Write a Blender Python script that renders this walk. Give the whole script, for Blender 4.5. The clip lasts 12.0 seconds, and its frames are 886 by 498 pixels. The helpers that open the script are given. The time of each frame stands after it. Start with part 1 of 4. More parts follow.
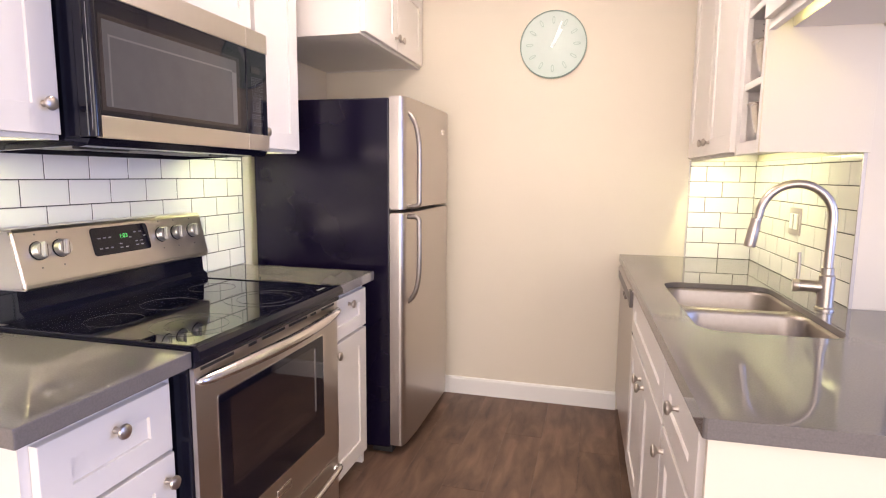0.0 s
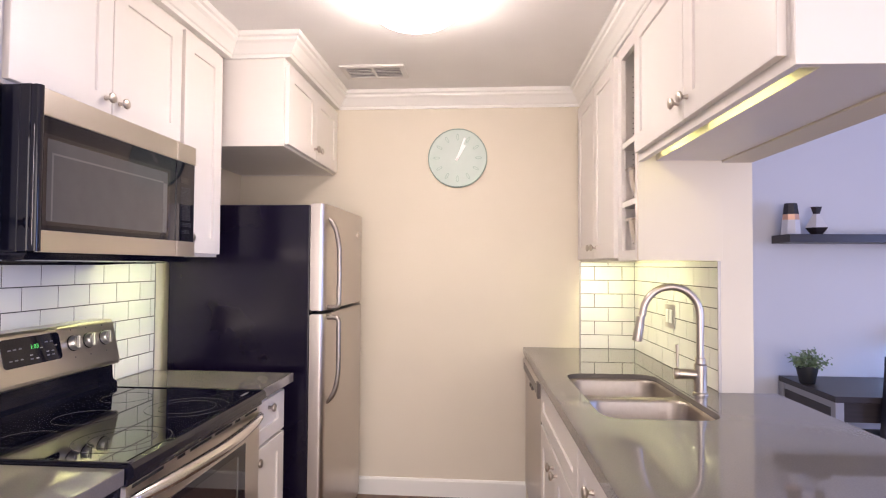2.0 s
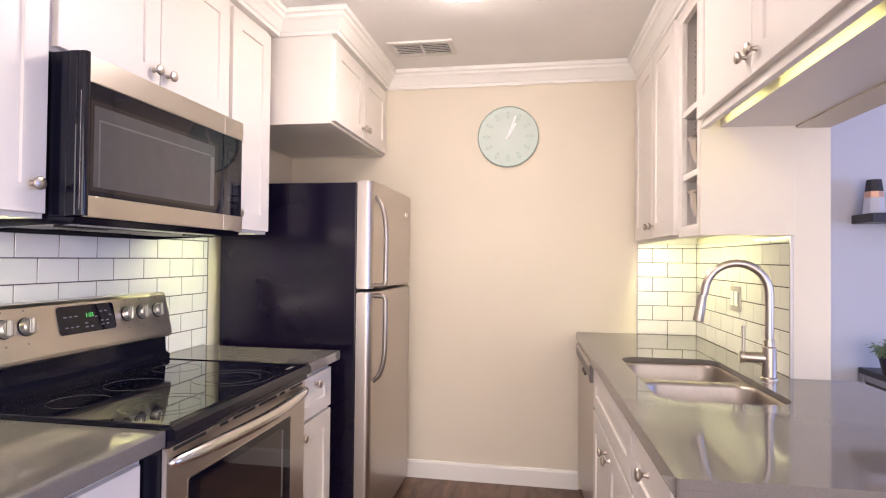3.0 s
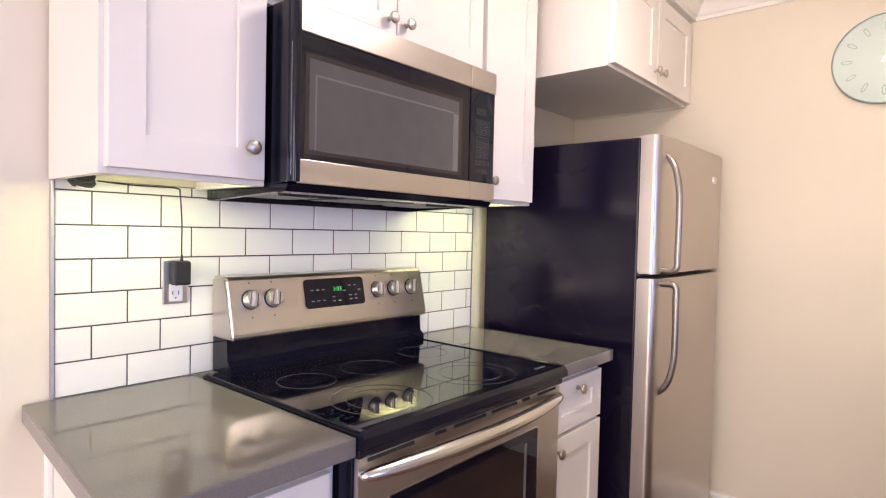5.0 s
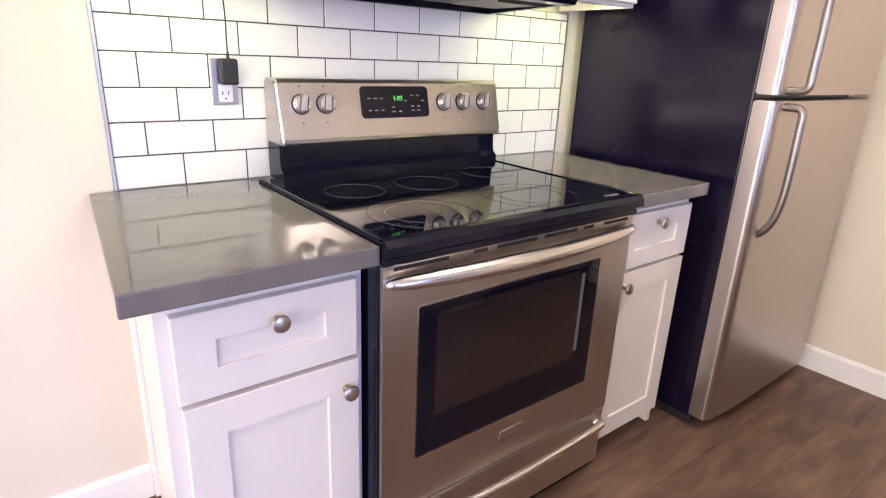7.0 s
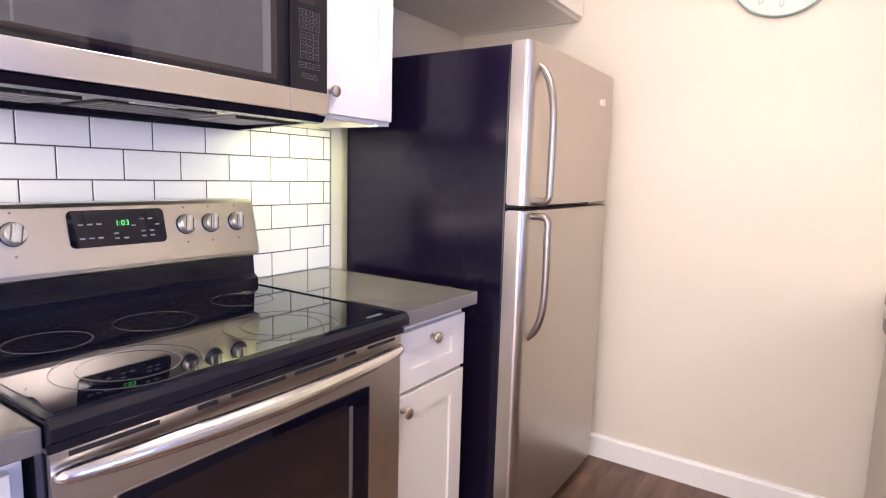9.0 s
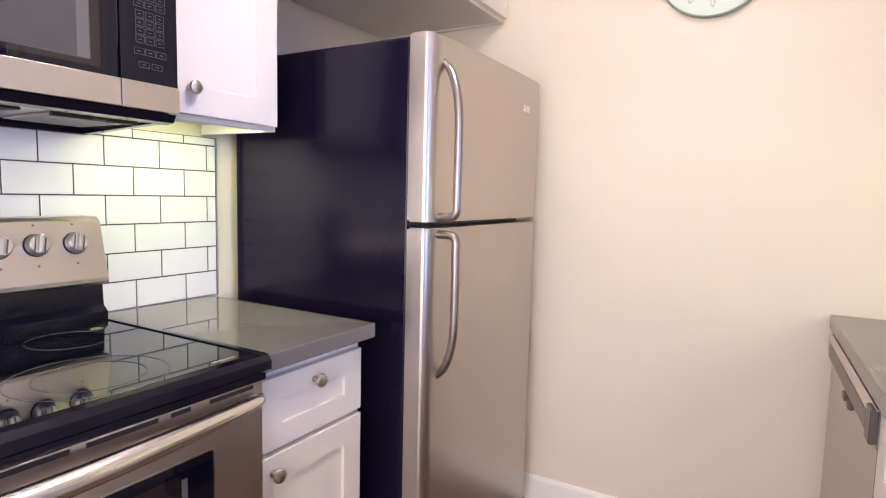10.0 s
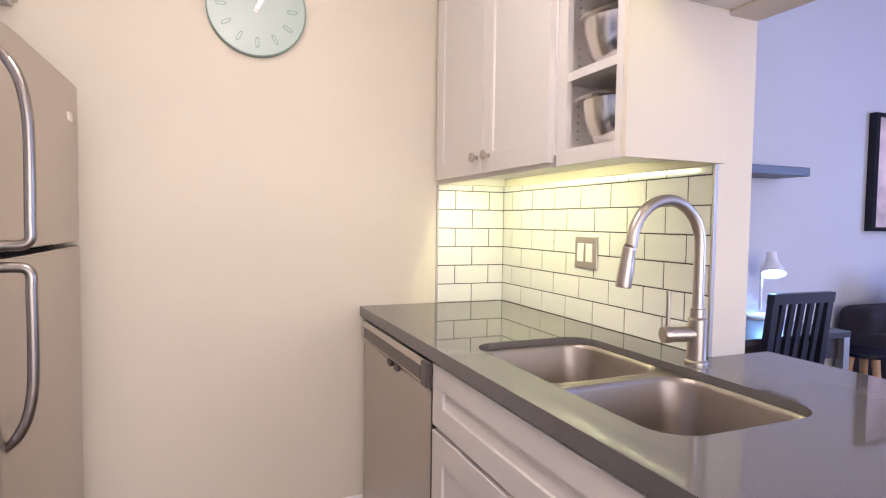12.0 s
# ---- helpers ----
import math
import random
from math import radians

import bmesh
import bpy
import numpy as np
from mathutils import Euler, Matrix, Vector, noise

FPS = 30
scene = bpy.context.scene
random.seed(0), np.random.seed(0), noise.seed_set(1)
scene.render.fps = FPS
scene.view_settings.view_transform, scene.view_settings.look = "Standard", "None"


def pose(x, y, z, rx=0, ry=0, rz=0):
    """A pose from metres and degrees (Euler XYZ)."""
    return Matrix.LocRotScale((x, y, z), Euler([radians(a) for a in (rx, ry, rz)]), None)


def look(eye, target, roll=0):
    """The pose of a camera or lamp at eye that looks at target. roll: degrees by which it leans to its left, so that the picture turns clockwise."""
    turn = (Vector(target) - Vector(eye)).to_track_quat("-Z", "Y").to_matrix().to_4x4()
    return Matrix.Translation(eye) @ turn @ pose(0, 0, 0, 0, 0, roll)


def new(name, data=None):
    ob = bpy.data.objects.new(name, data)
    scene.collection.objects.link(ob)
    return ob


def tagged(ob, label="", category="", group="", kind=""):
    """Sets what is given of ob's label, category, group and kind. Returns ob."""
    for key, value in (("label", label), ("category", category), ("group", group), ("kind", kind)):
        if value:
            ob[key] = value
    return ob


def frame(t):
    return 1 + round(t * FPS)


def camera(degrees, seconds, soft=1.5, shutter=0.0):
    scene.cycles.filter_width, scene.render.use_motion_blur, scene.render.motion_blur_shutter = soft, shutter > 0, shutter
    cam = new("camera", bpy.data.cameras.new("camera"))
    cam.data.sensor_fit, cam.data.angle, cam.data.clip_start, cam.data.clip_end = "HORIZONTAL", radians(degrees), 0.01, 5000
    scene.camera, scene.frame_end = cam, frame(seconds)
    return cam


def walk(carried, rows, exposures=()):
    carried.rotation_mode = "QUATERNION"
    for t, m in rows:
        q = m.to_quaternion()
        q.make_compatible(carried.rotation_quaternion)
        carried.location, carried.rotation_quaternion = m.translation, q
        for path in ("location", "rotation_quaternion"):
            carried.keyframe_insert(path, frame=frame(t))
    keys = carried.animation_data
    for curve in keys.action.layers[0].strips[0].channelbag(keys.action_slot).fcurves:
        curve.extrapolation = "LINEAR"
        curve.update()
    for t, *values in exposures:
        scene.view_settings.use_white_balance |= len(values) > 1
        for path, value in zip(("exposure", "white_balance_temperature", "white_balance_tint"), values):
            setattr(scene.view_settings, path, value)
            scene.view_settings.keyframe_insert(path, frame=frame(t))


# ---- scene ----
cam = camera(75.9, 12.0, soft=1.15)
PATH = [
    (0, (1.541, -3.144, 1.276), (1.034, -1.227, 1.017), 0.5),
    (0.5, (1.515, -3.262, 1.301), (1.191, -1.302, 1.07), 0.4),
    (1, (1.481, -3.333, 1.333), (1.278, -1.347, 1.216), 0.4),
    (1.5, (1.465, -3.342, 1.349), (1.304, -1.349, 1.371), 0.4),
    (2, (1.471, -3.307, 1.332), (1.318, -1.313, 1.389), 0.4),
    (2.5, (1.471, -3.271, 1.293), (1.272, -1.281, 1.342), 0.5),
    (3, (1.495, -3.235, 1.264), (1.151, -1.265, 1.297), 0.6),
    (3.5, (1.509, -3.178, 1.254), (0.94, -1.261, 1.277), 0.7),
    (3.7, (1.495, -3.142, 1.246), (0.83, -1.256, 1.267), 0.7),
    (5.3, (1.461, -2.682, 1.258), (0.056, -1.265, 1.119), 1.5),
    (5.5, (1.465, -2.639, 1.24), (0.021, -1.275, 1.007), 1.4),
    (6, (1.474, -2.584, 1.221), (-0.019, -1.334, 0.764), 1.7),
    (6.5, (1.482, -2.572, 1.195), (-0.022, -1.401, 0.59), 1.9),
    (6.7, (1.487, -2.571, 1.189), (-0.012, -1.419, 0.538), 2.1),
    (8.3, (1.455, -2.559, 1.213), (0.168, -1.069, 0.859), 2.0),
    (8.5, (1.465, -2.525, 1.209), (0.262, -0.957, 0.904), 1.8),
    (9, (1.49, -2.365, 1.211), (0.389, -0.716, 0.952), 1.6),
    (9.5, (1.522, -2.184, 1.211), (0.472, -0.496, 0.993), 1.6),
    (10, (1.513, -2.066, 1.197), (0.516, -0.342, 1.008), 1.4),
    (10.5, (1.404, -2.023, 1.198), (0.777, -0.129, 1.054), 1.5),
    (11, (1.335, -2.056, 1.195), (1.301, -0.06, 1.075), 1.1),
    (11.5, (1.265, -2.137, 1.191), (1.704, -0.188, 1.089), 0.8),
    (12, (1.182, -2.197, 1.2), (1.904, -0.335, 1.105), 0.8),
]
walk(cam, [(t, look(eye, target, roll)) for t, eye, target, roll in PATH], [(0, 0.27, 6600, 12), (1, 0.15, 6500, 12), (2, 0.05, 6450, 13), (3, 0.12, 6500, 13), (3.5, 0.11, 6550, 13), (5.5, 0.2, 6600, 13), (6, 0.31, 6500, 13), (6.5, 0.36, 6450, 13), (8.5, 0.46, 6250, 15), (9, 0.51, 6150, 15), (9.5, 0.43, 6050, 15), (10.5, 0.24, 6150, 13), (11, 0.18, 6100, 13), (11.5, 0.06, 6400, 13), (12, 0.04, 6150, 13)])

# ---- light ----
world = bpy.data.worlds.new("sky")
scene.world = world
world.use_nodes = True
wn = world.node_tree
sky = wn.nodes.new("ShaderNodeTexSky")
sky.sky_type, sky.sun_disc = "NISHITA", False
sky.sun_elevation, sky.sun_rotation = radians(35), radians(150)
wn.links.new(sky.outputs[0], wn.nodes["Background"].inputs[0])
wn.nodes["Background"].inputs[1].default_value = 0.1
scene.view_settings.exposure = 0.0


def area_lamp(name, m, sx, sy, power, colour):
    d = bpy.data.lights.new(name, "AREA")
    d.shape, d.size, d.size_y, d.energy, d.color = "RECTANGLE", sx, sy, power, colour
    ob = new(name, d)
    ob.matrix_world = m
    return ob


# blue daylight in the east window; warm fill added in the unseen south window
area_lamp("east_window_light", look((6.22, -2.6, 1.4), (1.0, -2.2, 1.0)), 2.4, 1.4, 112, (0.33, 0.46, 1.0))
area_lamp("south_fill_light", look((2.1, -5.44, 1.2), (1.8, -1.0, 1.05)), 3.8, 2.1, 126, (1.0, 0.885, 0.875))
DOME_POWER, STRIP_POWER, LOW_STRIP = 41.0, 135.0, 19.0


# ---- materials ----
def material(name, colour, rough=0.5, metal=0.0, bump=0.0, bump_scale=40.0, vary=0.0, vary_scale=3.0, rough_vary=0.0,
             stretch=(1, 1, 1), coat=0.0, emit=0.0, emit_colour=None, random_vary=0.0, spec=0.5):
    m = bpy.data.materials.new(name)
    m.use_nodes = True
    n, l = m.node_tree.nodes, m.node_tree.links
    b = n["Principled BSDF"]
    b.inputs["Roughness"].default_value, b.inputs["Metallic"].default_value = rough, metal
    b.inputs["Base Color"].default_value = (*colour, 1)
    b.inputs["Specular IOR Level"].default_value = spec
    b.inputs["Coat Weight"].default_value = coat
    b.inputs["Coat Roughness"].default_value = 0.05
    if emit:
        b.inputs["Emission Color"].default_value = (*(emit_colour or colour), 1)
        b.inputs["Emission Strength"].default_value = emit
    if vary or bump or rough_vary or random_vary:
        geo = n.new("ShaderNodeNewGeometry")
        mp = n.new("ShaderNodeMapping")
        mp.inputs["Scale"].default_value = stretch
        l.new(geo.outputs["Position"], mp.inputs[0])
    if vary or random_vary:
        big = n.new("ShaderNodeTexNoise")
        big.inputs["Scale"].default_value, big.inputs["Detail"].default_value = vary_scale, 6
        l.new(mp.outputs[0], big.inputs[0])
        hsv = n.new("ShaderNodeHueSaturation")
        hsv.inputs["Color"].default_value = (*colour, 1)
        mr = n.new("ShaderNodeMapRange")
        mr.inputs[1].default_value, mr.inputs[2].default_value = 0.3, 0.7
        mr.inputs[3].default_value, mr.inputs[4].default_value = 1 - vary, 1 + vary
        l.new(big.outputs[0], mr.inputs[0])
        value = mr.outputs[0]
        if random_vary:
            info = n.new("ShaderNodeObjectInfo")
            mr2 = n.new("ShaderNodeMapRange")
            mr2.inputs[3].default_value, mr2.inputs[4].default_value = 1 - random_vary, 1 + random_vary
            l.new(info.outputs["Random"], mr2.inputs[0])
            mul = n.new("ShaderNodeMath")
            mul.operation = "MULTIPLY"
            l.new(value, mul.inputs[0])
            l.new(mr2.outputs[0], mul.inputs[1])
            value = mul.outputs[0]
        l.new(value, hsv.inputs["Value"])
        l.new(hsv.outputs[0], b.inputs["Base Color"])
    if bump or rough_vary:
        fine = n.new("ShaderNodeTexNoise")
        fine.inputs["Scale"].default_value, fine.inputs["Detail"].default_value = bump_scale, 4
        l.new(mp.outputs[0], fine.inputs[0])
    if bump:
        bp = n.new("ShaderNodeBump")
        bp.inputs["Strength"].default_value, bp.inputs["Distance"].default_value = bump, 0.002
        l.new(fine.outputs[0], bp.inputs["Height"])
        l.new(bp.outputs[0], b.inputs["Normal"])
    if rough_vary:
        rr = n.new("ShaderNodeMapRange")
        rr.inputs[1].default_value, rr.inputs[2].default_value = 0.3, 0.7
        rr.inputs[3].default_value, rr.inputs[4].default_value = max(0.02, rough - rough_vary), rough + rough_vary
        l.new(fine.outputs[0], rr.inputs[0])
        l.new(rr.outputs[0], b.inputs["Roughness"])
    return m


WALL = material("warm_beige_wall_paint", (0.695, 0.630, 0.518), 0.75, bump=0.12, bump_scale=160, vary=0.02, vary_scale=2)
WALL2 = material("pale_living_room_paint", (0.55, 0.53, 0.535), 0.8, bump=0.25, bump_scale=160, vary=0.02, vary_scale=2)
CEILING = material("ceiling_paint", (0.87, 0.85, 0.83), 0.85, bump=0.35, bump_scale=130, vary=0.02)
TRIM = material("white_trim_paint", (0.82, 0.80, 0.76), 0.4, bump=0.05, bump_scale=60, vary=0.015)
CABINET = material("white_cabinet_paint", (0.73, 0.69, 0.65), 0.38, bump=0.05, bump_scale=70, vary=0.015, vary_scale=4)
QUARTZ = material("grey_quartz", (0.150, 0.136, 0.130), 0.034, vary=0.08, vary_scale=260, spec=0.44)
STEEL = material("brushed_steel", (0.52, 0.475, 0.44), 0.33, 1.0, bump=0.004, bump_scale=120, stretch=(30, 30, 0.4), rough_vary=0.012)
STEEL_H = material("brushed_steel_level", (0.57, 0.525, 0.485), 0.30, 1.0, bump=0.004, bump_scale=120, stretch=(30, 0.4, 30), rough_vary=0.012)
NICKEL = material("brushed_nickel", (0.50, 0.445, 0.39), 0.35, 1.0, vary=0.02)
CHROME = material("polished_steel", (0.70, 0.67, 0.65), 0.21, 1.0, vary=0.02)
SINK = material("satin_sink_steel", (0.385, 0.340, 0.300), 0.42, 1.0, rough_vary=0.02, bump_scale=90, stretch=(25, 1, 25), vary=0.03)
BLACK_SIDE = material("black_textured_steel", (0.006, 0.004, 0.014), 0.17, spec=0.27, bump=0.09, bump_scale=220, vary=0.15, vary_scale=3, rough_vary=0.04)
BLACK_GLASS = material("black_glass", (0.004, 0.004, 0.010), 0.03, spec=0.36, vary=0.05)
SMOKED = material("smoked_door_glass", (0.020, 0.013, 0.014), 0.035, spec=0.6, vary=0.06, vary_scale=12)
MESH = material("dark_grey_window_mesh", (0.066, 0.064, 0.066), 0.045, spec=0.5, vary=0.05, vary_scale=20)
BLACK = material("black_enamel", (0.005, 0.005, 0.012), 0.12, spec=0.34, vary=0.1, rough_vary=0.05, bump_scale=30)
BLACK_MATT = material("black_plastic", (0.012, 0.011, 0.012), 0.5, bump=0.1, bump_scale=200, vary=0.1)
GREY_RING = material("burner_print", (0.115, 0.11, 0.11), 0.2, vary=0.03)
TILE = material("white_ceramic_tile", (0.765, 0.75, 0.725), 0.08, vary=0.012, vary_scale=8, random_vary=0.015, bump=0.03, bump_scale=14)
GROUT = material("charcoal_grout", (0.062, 0.057, 0.055), 0.85, bump=0.3, bump_scale=300, vary=0.12, vary_scale=30)
EDGE = material("aluminium_edge_trim", (0.46, 0.435, 0.42), 0.45, 0.7, rough_vary=0.05)
CLOCK_FACE = material("pale_mint_clock_face", (0.43, 0.515, 0.465), 0.35, vary=0.02)
CLOCK_RIM = material("frosted_green_rim", (0.27, 0.37, 0.32), 0.35, vary=0.03)
WHITE = material("white_plastic", (0.84, 0.83, 0.81), 0.35, vary=0.015)
VENT = material("vent_enamel", (0.76, 0.73, 0.69), 0.45, vary=0.02)
DARK = material("dark_gap", (0.012, 0.011, 0.010), 0.8, vary=0.1)
STRIP = material("warm_led_strip", (1.0, 0.9, 0.45), 0.5, emit=STRIP_POWER, emit_colour=(0.95, 0.97, 0.47))
STRIP_SINK = material("bright_led_strip", (1.0, 0.9, 0.45), 0.5, emit=STRIP_POWER * 2.4, emit_colour=(0.96, 0.95, 0.50))
STRIP_LOW = material("dim_yellow_led_strip", (1.0, 0.85, 0.25), 0.5, emit=LOW_STRIP, emit_colour=(1.0, 0.90, 0.30))
DOME = material("lit_glass_dome", (1, 0.97, 0.92), 0.4, emit=DOME_POWER, emit_colour=(1.0, 0.868, 0.795))
GREEN = material("green_digits", (0.1, 0.9, 0.2), 0.5, emit=0.28, emit_colour=(0.14, 0.9, 0.10))
PRINT = material("grey_print", (0.20, 0.195, 0.20), 0.5, vary=0.03)
ESPRESSO = material("espresso_wood_veneer", (0.024, 0.018, 0.020), 0.38, vary=0.25, vary_scale=9, stretch=(0.6, 9, 9), bump=0.08, bump_scale=30)
CHAIR_WOOD = material("black_stained_wood", (0.013, 0.012, 0.020), 0.4, vary=0.2, vary_scale=12, stretch=(5, 5, 0.6), bump=0.06)
GREY_METAL = material("silver_painted_metal", (0.36, 0.35, 0.36), 0.4, 0.7, vary=0.03)
LEAF = material("green_leaf", (0.17, 0.23, 0.12), 0.5, vary=0.35, vary_scale=35)
LAMP_WHITE = material("white_lamp_enamel", (0.82, 0.80, 0.80), 0.3, vary=0.01)
BULB = material("cool_bulb", (0.8, 0.9, 1.0), 0.5, emit=520.0, emit_colour=(0.24, 0.50, 1.0))
SOFA = material("charcoal_sofa_cloth", (0.022, 0.017, 0.026), 0.9, bump=0.5, bump_scale=400, vary=0.2, vary_scale=20)
CUSHION = material("white_cushion_cloth", (0.70, 0.70, 0.72), 0.9, bump=0.5, bump_scale=300, vary=0.05)
PINE = material("pale_wood_leg", (0.42, 0.25, 0.13), 0.5, vary=0.2, vary_scale=14, stretch=(6, 6, 0.7))
COPPER = material("copper_band", (0.72, 0.42, 0.28), 0.3, 0.9, vary=0.04)
KEY_PRINT = material("dim_key_print", (0.085, 0.085, 0.095), 0.5, vary=0.03)
HANDLE = material("satin_handle_steel", (0.31, 0.28, 0.255), 0.34, 1.0, rough_vary=0.02, bump_scale=90, stretch=(20, 20, 1))
KNOB_SILVER = material("satin_silver_knob", (0.62, 0.60, 0.59), 0.30, 0.95, vary=0.02)
MESH_EDGE = material("window_mesh_edge", (0.115, 0.112, 0.112), 0.10, vary=0.03)
POCKET = material("dark_grey_handle_pocket", (0.14, 0.122, 0.115), 0.35, 0.6, vary=0.03)
STONEWARE = material("grey_stoneware", (0.55, 0.52, 0.52), 0.6, vary=0.05, bump=0.1)
ART = material("pastel_canvas_print", (0.62, 0.46, 0.42), 0.8, vary=0.45, vary_scale=5)


def wood_floor_material():
    m = material("dark_walnut_plank", (0.090, 0.053, 0.034), 0.43, spec=0.35, bump=0.12, bump_scale=55, stretch=(9, 0.8, 9), rough_vary=0.09)
    n, l = m.node_tree.nodes, m.node_tree.links
    b = n["Principled BSDF"]
    geo, info = n.new("ShaderNodeNewGeometry"), n.new("ShaderNodeObjectInfo")
    mp, off = n.new("ShaderNodeMapping"), n.new("ShaderNodeCombineXYZ")
    mp.inputs["Scale"].default_value = (7, 1.6, 4)
    mul = n.new("ShaderNodeMath")
    mul.operation = "MULTIPLY"
    mul.inputs[1].default_value = 40
    l.new(info.outputs["Random"], mul.inputs[0])
    l.new(mul.outputs[0], off.inputs[1])
    l.new(mul.outputs[0], off.inputs[0])
    l.new(off.outputs[0], mp.inputs["Location"])
    l.new(geo.outputs["Position"], mp.inputs[0])
    grain = n.new("ShaderNodeTexNoise")
    grain.inputs["Scale"].default_value, grain.inputs["Detail"].default_value, grain.inputs["Distortion"].default_value = 2.6, 12, 0.5
    l.new(mp.outputs[0], grain.inputs[0])
    ramp = n.new("ShaderNodeValToRGB")
    e = ramp.color_ramp.elements
    e[0].position, e[0].color = 0.28, (0.074, 0.044, 0.031, 1)
    e[1].position, e[1].color = 0.72, (0.200, 0.124, 0.086, 1)
    mid = e.new(0.5)
    mid.color = (0.134, 0.080, 0.055, 1)
    l.new(grain.outputs[0], ramp.inputs[0])
    hsv, mr = n.new("ShaderNodeHueSaturation"), n.new("ShaderNodeMapRange")
    mr.inputs[3].default_value, mr.inputs[4].default_value = 0.88, 1.13
    l.new(info.outputs["Random"], mr.inputs[0])
    l.new(mr.outputs[0], hsv.inputs["Value"])
    l.new(ramp.outputs[0], hsv.inputs["Color"])
    l.new(hsv.outputs[0], b.inputs["Base Color"])
    return m


PLANK = wood_floor_material()


# ---- building helpers ----
ORIGIN = {}


def thing(name, at, label, category, group="", kind=""):
    ob = new(name)
    ob.empty_display_size = 0.05
    ob.location = at
    ORIGIN[ob] = Vector(at)
    return tagged(ob, label, category, group, kind)


def part(name, bm, mat, parent=None, label="", smooth=False):
    """Links a bmesh, authored in the place's own coordinates, as one mesh under parent."""
    at = ORIGIN[parent] if parent is not None else Vector((0, 0, 0))
    bmesh.ops.translate(bm, verts=bm.verts, vec=-at)
    me = bpy.data.meshes.new(name)
    bm.normal_update()
    if smooth:
        for f in bm.faces:
            f.smooth = True
        for e in bm.edges:
            if len(e.link_faces) == 2 and e.calc_face_angle(0) > 0.6:
                e.smooth = False
    bm.to_mesh(me)
    bm.free()
    me.materials.append(mat)
    ob = new(name, me)
    if parent is not None:
        ob.parent = parent
        ORIGIN[ob] = at
    if label:
        ob["label"] = label
    return ob


def structure(name, bm, mat, label="", category="", smooth=False):
    return tagged(part(name, bm, mat, None, "", smooth), label, category, "", "structure")


def box(x0, x1, y0, y1, z0, z1, bevel=0.0, seg=2, bm=None):
    own = bmesh.new()
    bmesh.ops.create_cube(own, size=1)
    for v in own.verts:
        v.co = Vector(((x0 + x1) / 2 + v.co.x * (x1 - x0), (y0 + y1) / 2 + v.co.y * (y1 - y0), (z0 + z1) / 2 + v.co.z * (z1 - z0)))
    if bevel:
        bmesh.ops.bevel(own, geom=own.edges[:], offset=bevel, segments=seg, profile=0.5, affect="EDGES")
    if bm is None:
        return own
    return join(bm, own)


def join(bm, other):
    me = bpy.data.meshes.new("joining")
    other.to_mesh(me)
    other.free()
    bm.from_mesh(me)
    bpy.data.meshes.remove(me)
    return bm


def turned(profile, at=(0, 0, 0), axis=(0, 0, 1), seg=32, bm=None):
    """A lathe: profile is (radius, height) pairs along axis from at."""
    own = bmesh.new()
    rings = []
    for r, h in profile:
        if r < 1e-5:
            rings.append([own.verts.new((0, 0, h))])
        else:
            rings.append([own.verts.new((r * math.cos(2 * math.pi * k / seg), r * math.sin(2 * math.pi * k / seg), h)) for k in range(seg)])
    for a, b in zip(rings, rings[1:]):
        for k in range(seg):
            q = [a[k % len(a)], a[(k + 1) % len(a)], b[(k + 1) % len(b)], b[k % len(b)]]
            q = list(dict.fromkeys(q))
            if len(q) > 2:
                own.faces.new(q)
    for ring, flip in ((rings[0], True), (rings[-1], False)):
        if len(ring) > 2:
            own.faces.new(ring[::-1] if flip else ring)
    m = Vector((0, 0, 1)).rotation_difference(Vector(axis)).to_matrix().to_4x4()
    bmesh.ops.transform(own, matrix=Matrix.Translation(at) @ m, verts=own.verts)
    bmesh.ops.recalc_face_normals(own, faces=own.faces[:])
    return own if bm is None else join(bm, own)


def tube(points, radius, seg=14, squash=1.0, bm=None):
    """A round bar swept along points; radius may be one number or one a point."""
    own = bmesh.new()
    pts = [Vector(p) for p in points]
    rads = radius if isinstance(radius, (list, tuple)) else [radius] * len(pts)
    rings, side = [], None
    for i, p in enumerate(pts):
        d = (pts[min(i + 1, len(pts) - 1)] - pts[max(i - 1, 0)]).normalized()
        if side is None:
            side = d.orthogonal().normalized()
        side = (side - d * side.dot(d)).normalized()
        up = d.cross(side)
        rings.append([own.verts.new(p + rads[i] * (math.cos(2 * math.pi * k / seg) * side + squash * math.sin(2 * math.pi * k / seg) * up)) for k in range(seg)])
    for a, b in zip(rings, rings[1:]):
        for k in range(seg):
            own.faces.new((a[k], a[(k + 1) % seg], b[(k + 1) % seg], b[k]))
    own.faces.new(rings[0][::-1])
    own.faces.new(rings[-1])
    bmesh.ops.recalc_face_normals(own, faces=own.faces[:])
    return own if bm is None else join(bm, own)


def smooth_path(points, steps=8):
    """Catmull-Rom through the points."""
    p = [Vector(q) for q in points]
    p = [2 * p[0] - p[1]] + p + [2 * p[-1] - p[-2]]
    out = []
    for i in range(1, len(p) - 2):
        for s in range(steps):
            t = s / steps
            a, b, c, d = p[i - 1:i + 3]
            out.append(0.5 * (2 * b + (c - a) * t + (2 * a - 5 * b + 4 * c - d) * t * t + (3 * b - a - 3 * c + d) * t ** 3))
    return out + [p[-2]]


